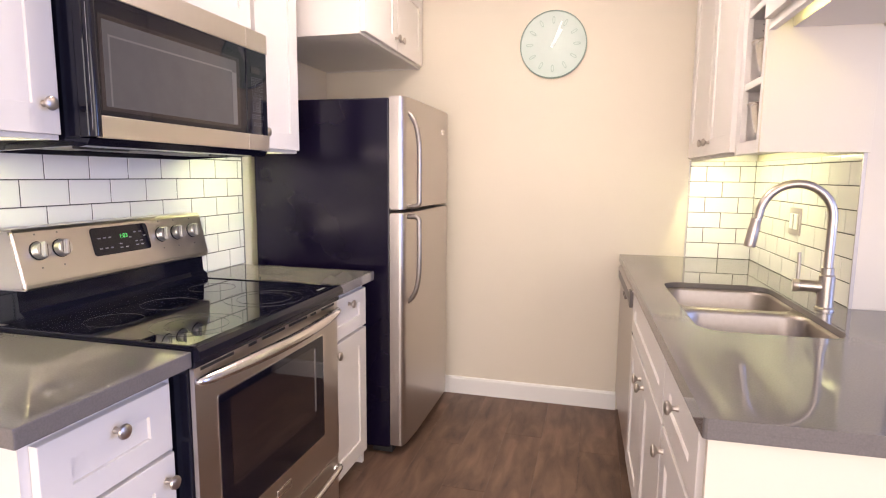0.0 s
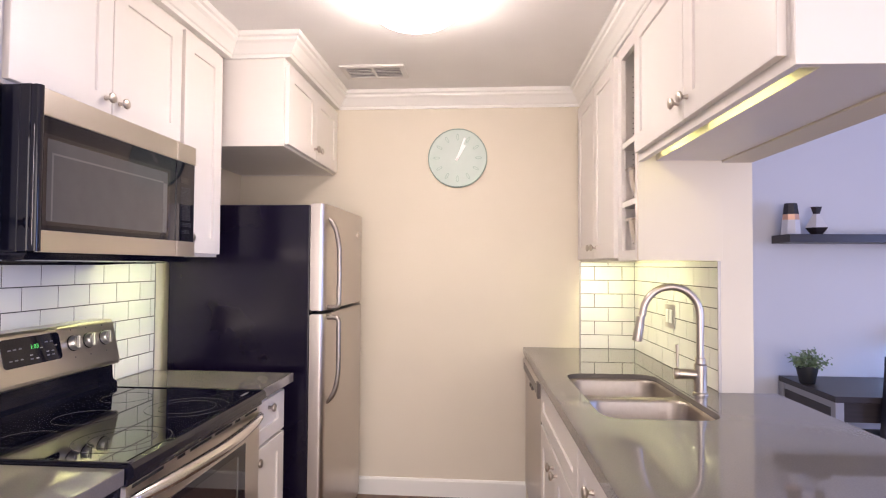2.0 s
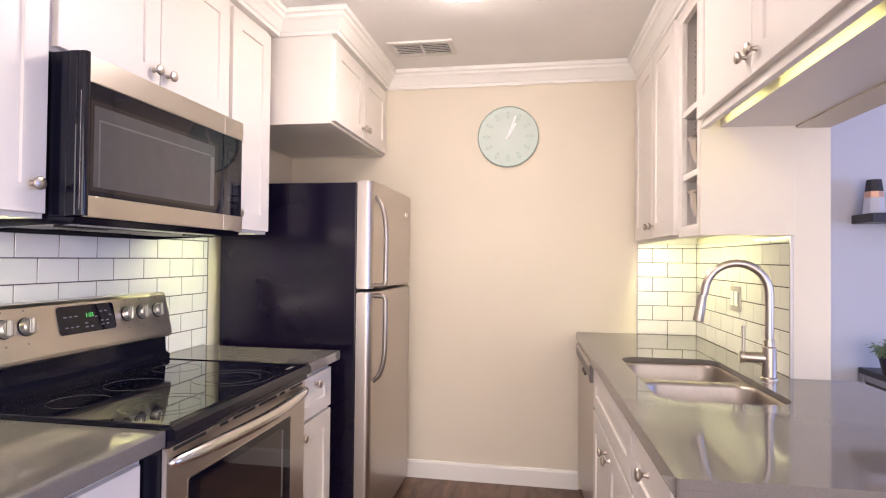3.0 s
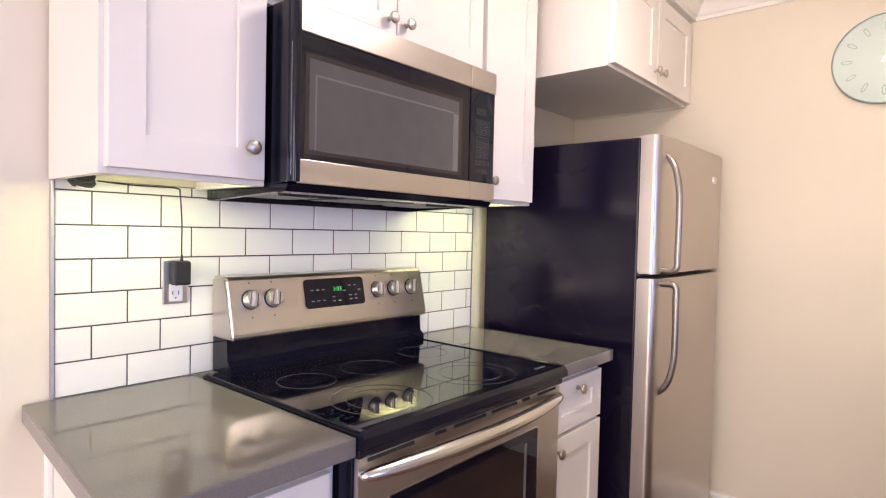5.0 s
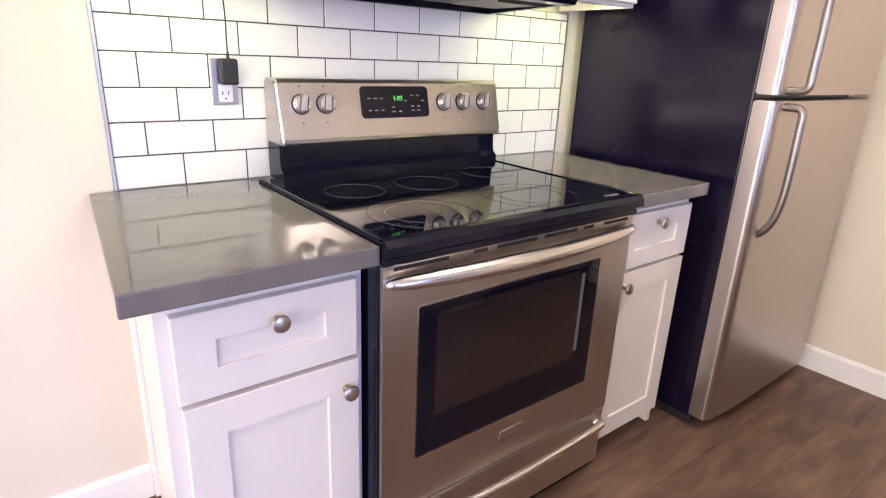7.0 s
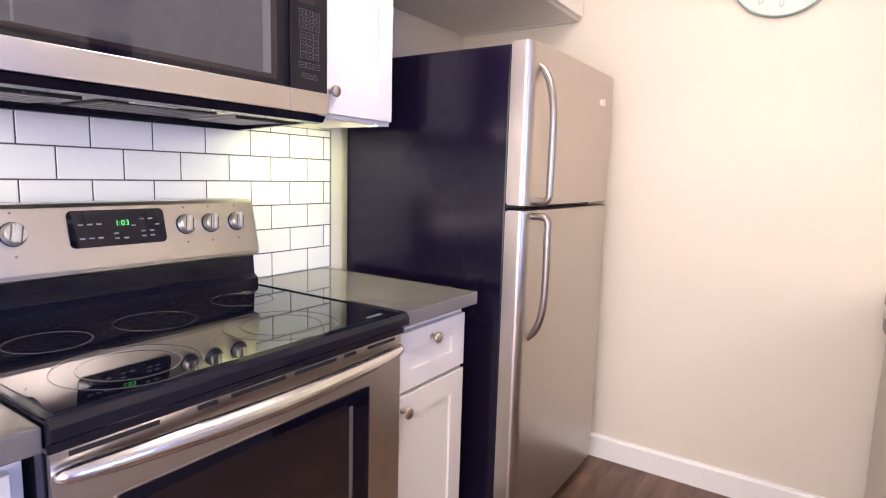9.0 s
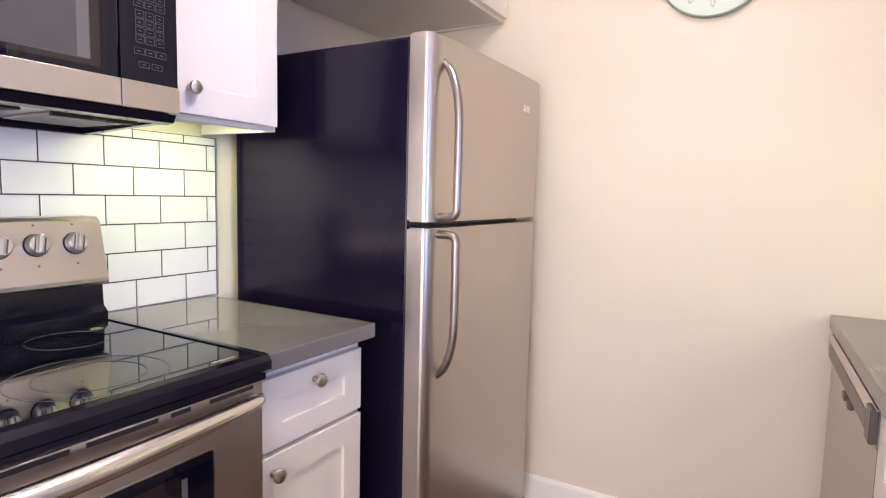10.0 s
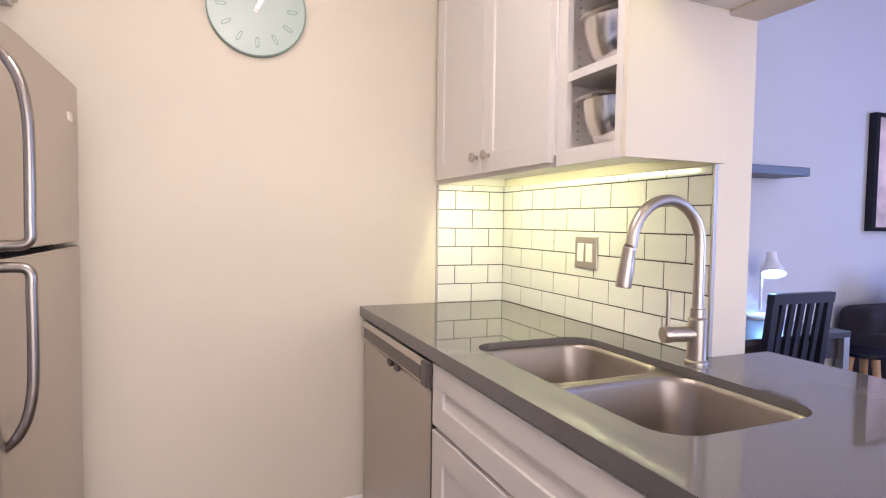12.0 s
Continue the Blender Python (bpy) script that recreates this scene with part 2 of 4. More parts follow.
def prism(outline, axis, a, b, bm=None):
    """Extrudes a closed outline of (u, v) along axis from a to b. x: (y, z); y: (x, z); z: (x, y)."""
    own = bmesh.new()

    def at(u, v, w):
        return {"x": (w, u, v), "y": (u, w, v), "z": (u, v, w)}[axis]
    r0, r1 = [own.verts.new(at(u, v, a)) for u, v in outline], [own.verts.new(at(u, v, b)) for u, v in outline]
    n = len(outline)
    for k in range(n):
        own.faces.new((r0[k], r0[(k + 1) % n], r1[(k + 1) % n], r1[k]))
    own.faces.new(r0[::-1])
    own.faces.new(r1)
    bmesh.ops.recalc_face_normals(own, faces=own.faces[:])
    return own if bm is None else join(bm, own)


def rounded(x0, x1, y0, y1, r, seg=6):
    out = []
    for cx, cy, a0 in ((x1 - r, y1 - r, 0), (x0 + r, y1 - r, 90), (x0 + r, y0 + r, 180), (x1 - r, y0 + r, 270)):
        for k in range(seg + 1):
            a = radians(a0 + 90 * k / seg)
            out.append((cx + r * math.cos(a), cy + r * math.sin(a)))
    return out

# ---- the large structure ----
CT, CEIL = 0.865, 2.355
RX = 2.309            # face of the tiled wall stub by the sink
WX = 2.434            # far face of that wall stub
BACK, EAST, HIGH = -5.5, 6.3, 2.65

structure("wall_west", box(-0.12, -0.008, BACK, 0.12, 0, CEIL), WALL, "warm beige painted wall behind the stove", "wall")
structure("wall_north", box(-0.12, RX + 0.0078, 0, 0.12, 0, CEIL), WALL, "warm beige painted end wall of the kitchen", "wall")
structure("wall_north_living", box(2.36, EAST, 0.15, 0.27, 0, HIGH), WALL2, "pale painted living room wall with a shelf", "wall")
bm = box(RX + 0.008, WX, -1.112, 0.27, 0, CEIL)
box(RX + 0.008, WX, -2.09, -1.1125, 0, CT - 0.04, bm=bm)
box(RX + 0.008, WX, -2.168, -1.1125, 1.725, CEIL, bm=bm)
STUB = structure("wall_stub", bm, WALL, "beige wall stub and header beside the sink", "wall")
bm = box(EAST, EAST + 0.12, BACK, -3.85, 0, HIGH)
box(EAST, EAST + 0.12, -1.35, 0.27, 0, HIGH, bm=bm)
box(EAST, EAST + 0.12, -3.85, -1.35, 0, 0.65, bm=bm)
box(EAST, EAST + 0.12, -3.85, -1.35, 2.15, HIGH, bm=bm)
structure("wall_east", bm, WALL2, "pale painted living room side wall", "wall")
bm = box(-0.12, 0.1, BACK - 0.12, BACK, 0, HIGH)
box(4.1, EAST + 0.12, BACK - 0.12, BACK, 0, HIGH, bm=bm)
box(0.1, 4.1, BACK - 0.12, BACK, 0, 0.1, bm=bm)
box(0.1, 4.1, BACK - 0.12, BACK, 2.3, HIGH, bm=bm)
structure("wall_south", bm, WALL2, "pale painted living room wall with an added wide window", "wall")
structure("ceiling_living", box(2.505, EAST + 0.12, BACK - 0.12, 0.27, HIGH, HIGH + 0.1), CEILING, "flat off-white living room ceiling", "ceiling")
structure("ceiling", box(-0.12, 2.5045, BACK - 0.12, 0.27, CEIL, HIGH + 0.1), CEILING, "flat off-white painted ceiling", "ceiling")
floor = structure("floor", box(-0.12, EAST + 0.12, BACK - 0.12, 0.27, -0.1, -0.006), DARK, "dark walnut plank floor", "floor")

def window(name, at, along, length, z0, z1):
    """A white window frame with a middle post, set in an opening that starts at at and runs along x or y."""
    w = thing(name, (*at, z0), "unseen wide window with a white frame", "window", kind="structure")
    for u0, u1, a0, a1 in ((0, length, z0, z0 + 0.06), (0, length, z1 - 0.06, z1), (0, 0.06, z0 + 0.06, z1 - 0.06), (length - 0.06, length, z0 + 0.06, z1 - 0.06), (length / 2 - 0.03, length / 2 + 0.03, z0 + 0.06, z1 - 0.06)):
        if along == "x":
            bm = box(at[0] + u0, at[0] + u1, at[1] - 0.08, at[1] - 0.03, a0, a1, 0.002)
        else:
            bm = box(at[0] + 0.03, at[0] + 0.08, at[1] + u0, at[1] + u1, a0, a1, 0.002)
        part("window_frame", bm, TRIM, w)


# window_1 is an added, unseen frame round the warm south fill
window("window_1", (0.1, BACK), "x", 4.0, 0.1, 2.3)
window("window_2", (EAST, -3.85), "y", 2.5, 0.65, 2.15)


def skirting(name, x0, y0, x1, y1, nx, ny):
    """A baseboard along a wall, with its eased top, that stands out along (nx, ny)."""
    prof = [(0, 0), (0.013, 0), (0.013, 0.088), (0.009, 0.098), (0, 0.101)]
    own = bmesh.new()
    ends = [[own.verts.new((x + nx * d, y + ny * d, z)) for d, z in prof] for x, y in ((x0, y0), (x1, y1))]
    for k in range(5):
        own.faces.new((ends[0][k], ends[0][(k + 1) % 5], ends[1][(k + 1) % 5], ends[1][k]))
    own.faces.new(ends[0])
    own.faces.new(ends[1][::-1])
    bmesh.ops.recalc_face_normals(own, faces=own.faces[:])
    return structure(name, own, TRIM, "white painted baseboard along the wall", "baseboard")


skirting("baseboard_north", 0.0, 0, 1.70, 0, 0, -1)
skirting("baseboard_west", -0.008, BACK, -0.008, -2.393, 1, 0)
structure("cabinet_scribe_trim", box(-0.0078, 0.016, -2.392, -2.3795, 0, CT - 0.039, 0.002), TRIM, "narrow white trim where the cabinet meets the wall", "trim")
skirting("baseboard_living", 2.44, 0.15, EAST, 0.15, 0, -1)


def crown(path, prof):
    own, rings = bmesh.new(), []
    for i, p in enumerate(path):
        p = Vector(p)
        dirs = []
        if i > 0:
            dirs.append((p - Vector(path[i - 1])).normalized())
        if i < len(path) - 1:
            dirs.append((Vector(path[i + 1]) - p).normalized())
        rights = [Vector((d.y, -d.x)) for d in dirs]
        out = rights[0] if len(rights) == 1 else (rights[0] + rights[1]) / (1 + rights[0].dot(rights[1]))
        rings.append([own.verts.new((p.x + out.x * d, p.y + out.y * d, z)) for d, z in prof])
    n = len(prof)
    for a, b in zip(rings, rings[1:]):
        for k in range(n):
            own.faces.new((a[k], a[(k + 1) % n], b[(k + 1) % n], b[k]))
    own.faces.new(rings[0])
    own.faces.new(rings[-1][::-1])
    bmesh.ops.recalc_face_normals(own, faces=own.faces[:])
    return own


UF, RF, FC = 0.316, 2.008, 0.587   # fronts of the upper cabinets
structure("crown_molding", crown(
    [(UF, -2.386), (UF, -0.856), (FC, -0.856), (FC, -0.001), (RF, -0.001), (RF + 0.0565, -2.168), (WX + 0.056, -2.180)],
    [(-0.02, 2.252), (0.010, 2.252), (0.013, 2.266), (0.020, 2.270), (0.030, 2.286), (0.044, 2.306), (0.056, 2.316), (0.058, 2.328), (0.068, 2.334), (0.070, 2.353), (-0.02, 2.353)]),
    TRIM, "white stepped crown molding round the ceiling", "molding")


# ---- cabinets ----
def knob(parent, x, y, z, s):
    """A mushroom knob that stands out along s * x."""
    p = [(0.0075, 0), (0.0075, 0.002), (0.0055, 0.006), (0.0055, 0.013), (0.010, 0.017), (0.0155, 0.021), (0.0165, 0.024), (0.0150, 0.028), (0.010, 0.0305), (0, 0.0315)]
    return part("knob", turned(p, (x, y, z), (s, 0, 0), 24), NICKEL, parent, "round brushed nickel knob", True)


def shaker(name, parent, x, s, y0, y1, z0, z1, rail=0.07, at=None, rail_z=None):
    """A framed door or drawer front whose face lies at x and looks along s * x."""
    rz = rail_z or rail
    own, rings = bmesh.new(), []
    for dx, iy, iz in ((0.019, 0, 0), (0.0018, 0, 0), (0.0006, 0.0006, 0.0006), (0, 0.0018, 0.0018), (0, rail, rz), (0.0008, rail + 0.0006, rz + 0.0006), (0.0075, rail + 0.0014, rz + 0.0014)):
        xx = x - s * dx
        rings.append([own.verts.new((xx, y, z)) for y, z in ((y0 + iy, z0 + iz), (y1 - iy, z0 + iz), (y1 - iy, z1 - iz), (y0 + iy, z1 - iz))])
    for p, q in zip(rings, rings[1:]):
        for k in range(4):
            own.faces.new((p[k], p[(k + 1) % 4], q[(k + 1) % 4], q[k]))
    own.faces.new(rings[0][::-1])
    own.faces.new(rings[-1])
    bmesh.ops.recalc_face_normals(own, faces=own.faces[:])
    d = part(name, own, CABINET, parent)
    if at:
        knob(d, x, at[0], at[1], s)
    return d


def upper(label, x0, x1, s, y0, y1, z0, z1, doors, group="wall cabinets", lip=0.03, z_top=2.232, open_end=0.0):
    """A wall cabinet with a hollow underside; doors: (y0, y1, knob y, knob z)."""
    t = thing("wall_cabinet", ((x0 + x1) / 2, (y0 + y1) / 2, z0), label, "cabinet", group)
    back, front = (x0, x1) if s > 0 else (x1, x0)
    f0, f1 = sorted((front, front - s * 0.02))
    part("side_panel", box(x0, x1, y0, y0 + 0.018, z0 + open_end, z1, 0.001), CABINET, t)
    part("side_panel", box(x0, x1, y1 - 0.018, y1, z0, z1, 0.001), CABINET, t)
    part("bottom_rail", box(f0, f1, y0 + 0.0182, y1 - 0.0182, z0, z0 + 0.045, 0.001), CABINET, t)
    part("top_rail", box(f0, f1, y0 + 0.0182, y1 - 0.0182, z1 - 0.05, z1, 0.001), CABINET, t)
    inner = f0 - 0.0002 if s > 0 else f1 + 0.0002
    part("carcass", box(min(back, inner), max(back, inner), y0 + 0.0182, y1 - 0.0182, z0 + lip, z1 - 0.004), CABINET, t)
    for d0, d1, ky, kz in doors:
        shaker("door", t, front + s * 0.0195, s, d0, d1, z0 + 0.012, z_top, 0.066, (ky, kz))
    return t


TOP, DTOP = 2.268, 2.232
upper("white shaker wall cabinet over the short counter", 0.001, UF - 0.02, 1, -2.386, -2.043, 1.350, TOP, [(-2.376, -2.053, -2.093, 1.430)])
upper("white two-door shaker cabinet above the microwave", 0.001, UF - 0.02, 1, -2.040, -1.242, 1.766, TOP, [(-2.028, -1.650, -1.680, 1.832), (-1.646, -1.254, -1.614, 1.832)])
upper("narrow white shaker wall cabinet beside the refrigerator", 0.001, UF - 0.02, 1, -1.239, -0.912, 1.360, TOP, [(-1.229, -0.922, -1.195, 1.432)])
upper("deep white two-door cabinet above the refrigerator", 0.001, FC - 0.02, 1, -0.854, -0.004, 1.858, TOP, [(-0.840, -0.432, -0.462, 1.924), (-0.428, -0.018, -0.398, 1.924)], lip=0.004)


def base_body(t, x0, x1, y0, y1, z1, kick_x0, kick_x1):
    part("body", box(x0, x1, y0, y1, 0.075, z1, 0.001), CABINET, t)
    part("toe_kick", box(kick_x0, kick_x1, y0, y1, 0, 0.0748), CABINET, t)


t = thing("base_cabinet", (0.3, -2.25, 0), "white shaker base cabinet with a drawer and a door", "cabinet", "base cabinets by the stove")
part("body", prism([(0, -2.378), (0.59, -2.432), (0.59, -2.066), (0, -2.066)], "z", 0.075, CT - 0.039), CABINET, t)
part("toe_kick", prism([(0, -2.379), (0.53, -2.428), (0.53, -2.066), (0, -2.066)], "z", 0, 0.0748), CABINET, t)
shaker("drawer", t, 0.61, 1, -2.412, -2.086, 0.634, 0.793, 0.064, (-2.244, 0.750), 0.053)
shaker("door", t, 0.61, 1, -2.408, -2.082, 0.065, 0.624, 0.066, (-2.112, 0.566))
t = thing("base_cabinet", (0.3, -1.09, 0), "narrow white shaker base cabinet beside the refrigerator", "cabinet", "base cabinets by the stove")
base_body(t, 0.0, 0.59, -1.278, -0.905, CT - 0.039, 0.0, 0.53)
shaker("drawer", t, 0.61, 1, -1.258, -0.916, 0.636, 0.797, 0.066, (-1.092, 0.762), 0.053)
shaker("door", t, 0.61, 1, -1.258, -0.916, 0.065, 0.624, 0.066, (-1.222, 0.586))
for y0, y1 in ((-2.432, -2.411), (-0.926, -0.905)):
    part("foot", box(0.535, 0.59, y0, y1, 0, 0.0745, 0.001), CABINET, t)

XF = 1.692
t = thing("sink_cabinet", (2.0, -1.08, 0), "white shaker sink base cabinet with two doors", "cabinet", "base cabinets by the sink")
SP = -1.625
part("face_frame", box(XF + 0.02, XF + 0.04, SP, -0.746, 0.095, CT - 0.04, 0.001), CABINET, t)
part("side_panel", box(XF + 0.0402, RX + 0.006, SP, SP + 0.018, 0.095, CT - 0.24), CABINET, t)
part("side_panel", box(XF + 0.0402, RX + 0.006, -0.764, -0.746, 0.095, CT - 0.04), CABINET, t)
part("bottom", box(XF + 0.0402, RX + 0.006, SP + 0.0182, -0.7642, 0.095, 0.113), CABINET, t)
part("toe_kick", box(XF + 0.08, XF + 0.095, SP, -0.746, 0, 0.0948), CABINET, t)
shaker("false_drawer", t, XF, -1, SP + 0.006, -0.756, 0.650, 0.818, 0.07, None, 0.060)
shaker("door", t, XF, -1, -1.186, -0.756, 0.10, 0.636, 0.070, (-1.145, 0.585))
shaker("door", t, XF, -1, SP + 0.006, -1.190, 0.10, 0.636, 0.070, (-1.231, 0.585))
t = thing("base_cabinet", (2.0, -1.73, 0), "white shaker base cabinet at the peninsula's end", "cabinet", "base cabinets by the sink")
part("face_frame", box(XF + 0.02, XF + 0.04, -2.085, SP - 0.002, 0.095, CT - 0.04, 0.001), CABINET, t)
part("side_panel", box(XF + 0.0402, RX + 0.006, -2.085, -2.067, 0.095, CT - 0.04), CABINET, t)
part("bottom", box(XF + 0.0402, RX + 0.006, -2.0668, SP - 0.002, 0.095, 0.113), CABINET, t)
part("toe_kick", box(XF + 0.08, XF + 0.095, -2.085, SP - 0.002, 0, 0.0948), CABINET, t)
shaker("drawer", t, XF, -1, -2.048, -1.635, 0.650, 0.818, 0.075, (-1.842, 0.768), 0.060)
shaker("door", t, XF, -1, -2.048, -1.635, 0.10, 0.636, 0.07, (-1.675, 0.585))
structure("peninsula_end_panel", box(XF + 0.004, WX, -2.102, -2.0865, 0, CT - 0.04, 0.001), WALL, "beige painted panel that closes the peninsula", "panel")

t = thing("dishwasher", (2.0, -0.37, 0), "stainless steel dishwasher with a pocket handle", "dishwasher")
part("body", box(XF + 0.03, RX, -0.742, -0.012, 0.0, CT - 0.041), BLACK_MATT, t)
part("door", box(XF + 0.002, XF + 0.029, -0.740, -0.030, 0.10, 0.735, 0.004), STEEL, t)
cp = part("control_panel", prism([(XF + 0.029, 0.742), (XF - 0.004, 0.742), (XF - 0.010, 0.752), (XF - 0.012, 0.800), (XF - 0.004, 0.815), (XF + 0.029, 0.815)], "y", -0.740, -0.030), STEEL_H, t)
part("handle_pocket", box(XF - 0.0135, XF - 0.009, -0.690, -0.075, 0.756, 0.796, 0.002), POCKET, cp, "dark grey pocket handle strip")
part("end_cap", box(XF - 0.014, XF + 0.002, -0.7405, -0.692, 0.744, 0.813, 0.003), POCKET, cp, "grey plastic end cap")
for y in (-0.47, -0.40):
    part("latch", box(XF - 0.012, XF + 0.001, y, y + 0.035, 0.722, 0.7415, 0.004), POCKET, cp)
part("door_edge", box(XF + 0.0015, XF + 0.028, -0.7445, -0.7402, 0.10, 0.740, 0.001), POCKET, t)

# wall cabinets by the sink
upper("white two-door shaker wall cabinet beside the end wall", RF, RX - 0.001, -1, -0.848, -0.004, 1.355, TOP, [(-0.438, -0.022, -0.402, 1.422), (-0.838, -0.442, -0.490, 1.422)], "wall cabinets by the sink", open_end=0.031)
OZ = 1.355
t = thing("open_shelf_cabinet", (2.15, -0.98, OZ), "white open cabinet with two shelves holding steel bowls", "cabinet", "wall cabinets by the sink")
part("side_panel", box(RF + 0.0192, RX - 0.001, -0.869, -0.8505, OZ + 0.031, TOP, 0.001), CABINET, t)
# wall beige dims this cabinet side, in place of the shade on it
part("side_panel", box(RF, RX + 0.007, -1.130, -1.1145, OZ, TOP, 0.001), WALL, t, "end panel in wall beige that stands in for shade")
part("stile", box(RF, RF + 0.019, -0.892, -0.8505, OZ, TOP, 0.001), CABINET, t)
part("stile", box(RF, RF + 0.019, -1.1142, -1.090, OZ, TOP, 0.001), CABINET, t)
part("bottom_rail", box(RF, RF + 0.019, -1.0898, -0.8922, OZ, OZ + 0.042, 0.001), CABINET, t)
part("top_rail", box(RF, RF + 0.019, -1.0898, -0.8922, 2.195, TOP, 0.001), CABINET, t)
part("bottom", box(RF + 0.0195, RX - 0.004, -1.1118, -0.8692, OZ + 0.024, OZ + 0.041), CABINET, t)
# whiter paint than the carcass, in place of light bounced into the cabinet
part("back_panel", box(RX - 0.012, RX - 0.004, -1.1118, -0.8692, OZ + 0.0412, TOP), TRIM, t)
for z in (1.598, 1.843):
    part("shelf", box(RF + 0.004, RX - 0.013, -1.1115, -0.8698, z - 0.024, z, 0.001), CABINET, t)
for k in range(34):
    if k % 7 < 5:
        part("shelf_pin_hole", turned([(0.0022, 0), (0.0022, 0.001)], (RF + 0.055, -0.8694, OZ + 0.075 + 0.022 * k), (0, -1, 0), 8), DARK, t)


BX = 2.118


def bowl(z):
    b = thing("steel_bowl", (BX, -0.985, z), "polished stainless steel mixing bowl with a rolled rim", "bowl", "bowls in the open cabinet")
    prof = [(0.045, 0), (0.062, 0.004), (0.080, 0.03), (0.092, 0.07), (0.098, 0.118), (0.108, 0.121), (0.110, 0.125), (0.107, 0.128), (0.097, 0.126), (0.089, 0.07), (0.076, 0.032), (0.055, 0.008), (0, 0.006)]
    part("body", turned([(r * 1.06, q) for r, q in prof], (BX, -0.985, z), seg=48), CHROME, b, smooth=True)


bowl(OZ + 0.0415)
bowl(1.5985)

PZ = 1.725
t = thing("wall_cabinet", (2.15, -1.64, PZ), "white two-door shaker cabinet hung over the peninsula", "cabinet", "wall cabinets by the sink")
part("side_panel", box(RF, RX + 0.005, -2.170, -2.150, PZ, TOP, 0.001), CABINET, t)
part("bottom_rail", box(RF, RF + 0.02, -2.1498, -1.132, PZ, PZ + 0.035, 0.001), CABINET, t)
part("top_rail", box(RF, RF + 0.02, -2.1498, -1.132, 2.222, TOP, 0.001), CABINET, t)
part("carcass", box(RF + 0.066, RX + 0.005, -2.1498, -1.132, PZ + 0.005, TOP), CABINET, t)
part("light_channel", box(RF + 0.0202, RF + 0.0658, -2.1498, -1.132, PZ + 0.045, TOP), CABINET, t)
for y0, y1 in ((-2.1498, -2.105), (-1.665, -1.610), (-1.172, -1.132)):
    part("stile", box(RF, RF + 0.02, y0, y1, PZ + 0.0352, 2.2218, 0.001), CABINET, t)
shaker("door", t, RF - 0.0195, -1, -2.140, -1.640, PZ + 0.028, 2.232, 0.066, (-1.672, PZ + 0.085))
shaker("door", t, RF - 0.0195, -1, -1.636, -1.150, PZ + 0.028, 2.232, 0.066, (-1.604, PZ + 0.085))
part("end_panel", box(RX + 0.007, WX + 0.002, -2.172, -2.1682, PZ, CEIL - 0.002), CABINET, t)

# ---- worktops and sink ----
for y0, y2, y1, x1, lab in ((-2.434, -2.484, -2.062, 0.655, "short grey quartz worktop beside the stove"), (-1.281, -1.281, -0.903, 0.645, "small grey quartz worktop beside the refrigerator")):
    bm = prism([(0, y0), (x1, y2), (x1, y1), (0, y1)], "z", CT - 0.038, CT)
    bmesh.ops.bevel(bm, geom=bm.edges[:], offset=0.003, segments=2, profile=0.5, affect="EDGES")
    t = tagged(part("worktop", bm, QUARTZ), lab, "worktop", "worktops by the stove")

SX0, SX1, SY0, SY1 = 1.792, 2.166, -1.512, -0.774


def slab_with_hole(outer, hole, z0, z1):
    own = bmesh.new()
    loops = [[own.verts.new((x, y, z1)) for x, y in ring] for ring in (outer, hole)]
    edges = [own.edges.new((r[k], r[(k + 1) % len(r)])) for r in loops for k in range(len(r))]
    faces = bmesh.ops.triangle_fill(own, edges=edges, use_beauty=True)["geom"]
    faces = [f for f in faces if isinstance(f, bmesh.types.BMFace)]
    res = bmesh.ops.extrude_face_region(own, geom=faces)
    bmesh.ops.translate(own, verts=[v for v in res["geom"] if isinstance(v, bmesh.types.BMVert)], vec=(0, 0, z0 - z1))
    bmesh.ops.recalc_face_normals(own, faces=own.faces[:])
    return own


outer = [(1.684, 0.006), (1.684, -2.111), (1.6862, -2.1158), (1.691, -2.118), (2.517, -2.118), (2.517, -1.1145), (RX + 0.006, -1.1145), (RX + 0.006, 0.006)]
YM = -1.137
bm = slab_with_hole(outer, rounded(SX0, SX1, SY0, SY1, 0.075, 8), CT - 0.020, CT)
inner = [(1.724, -0.03), (1.724, -2.078), (2.477, -2.078), (2.477, -1.15), (RX - 0.03, -1.15), (RX - 0.03, -0.03)]
t = thing("worktop", (2.0, -1.1, CT - 0.038), "long grey quartz worktop and peninsula with an undermount sink", "worktop")
part("slab", bm, QUARTZ, t)
part("built_up_edge", slab_with_hole(outer, inner, CT - 0.038, CT - 0.0201), QUARTZ, t)
t = thing("sink", (1.96, -1.1, CT - 0.22), "brushed stainless steel double-bowl undermount sink", "sink")


def sink_bowl(x0, x1, y0, y1, depth):
    own, rings = bmesh.new(), []
    zt = CT - 0.0205
    for inset, z, r in ((-0.0210, zt, 0.012), (-0.004, zt, 0.076), (0.0, zt - 0.003, 0.072), (0.004, zt - 0.012, 0.070), (0.010, zt - depth + 0.040, 0.066), (0.016, zt - depth + 0.020, 0.062), (0.028, zt - depth + 0.007, 0.052), (0.05, zt - depth, 0.03)):
        rings.append([own.verts.new((x, y, z)) for x, y in rounded(x0 + inset, x1 - inset, y0 + inset, y1 - inset, r, 8)])
    n = len(rings[0])
    for a, b in zip(rings, rings[1:]):
        for k in range(n):
            own.faces.new((a[k], a[(k + 1) % n], b[(k + 1) % n], b[k]))
    own.faces.new(rings[-1])
    bmesh.ops.recalc_face_normals(own, faces=own.faces[:])
    for f in own.faces:
        f.normal_flip()
    return own


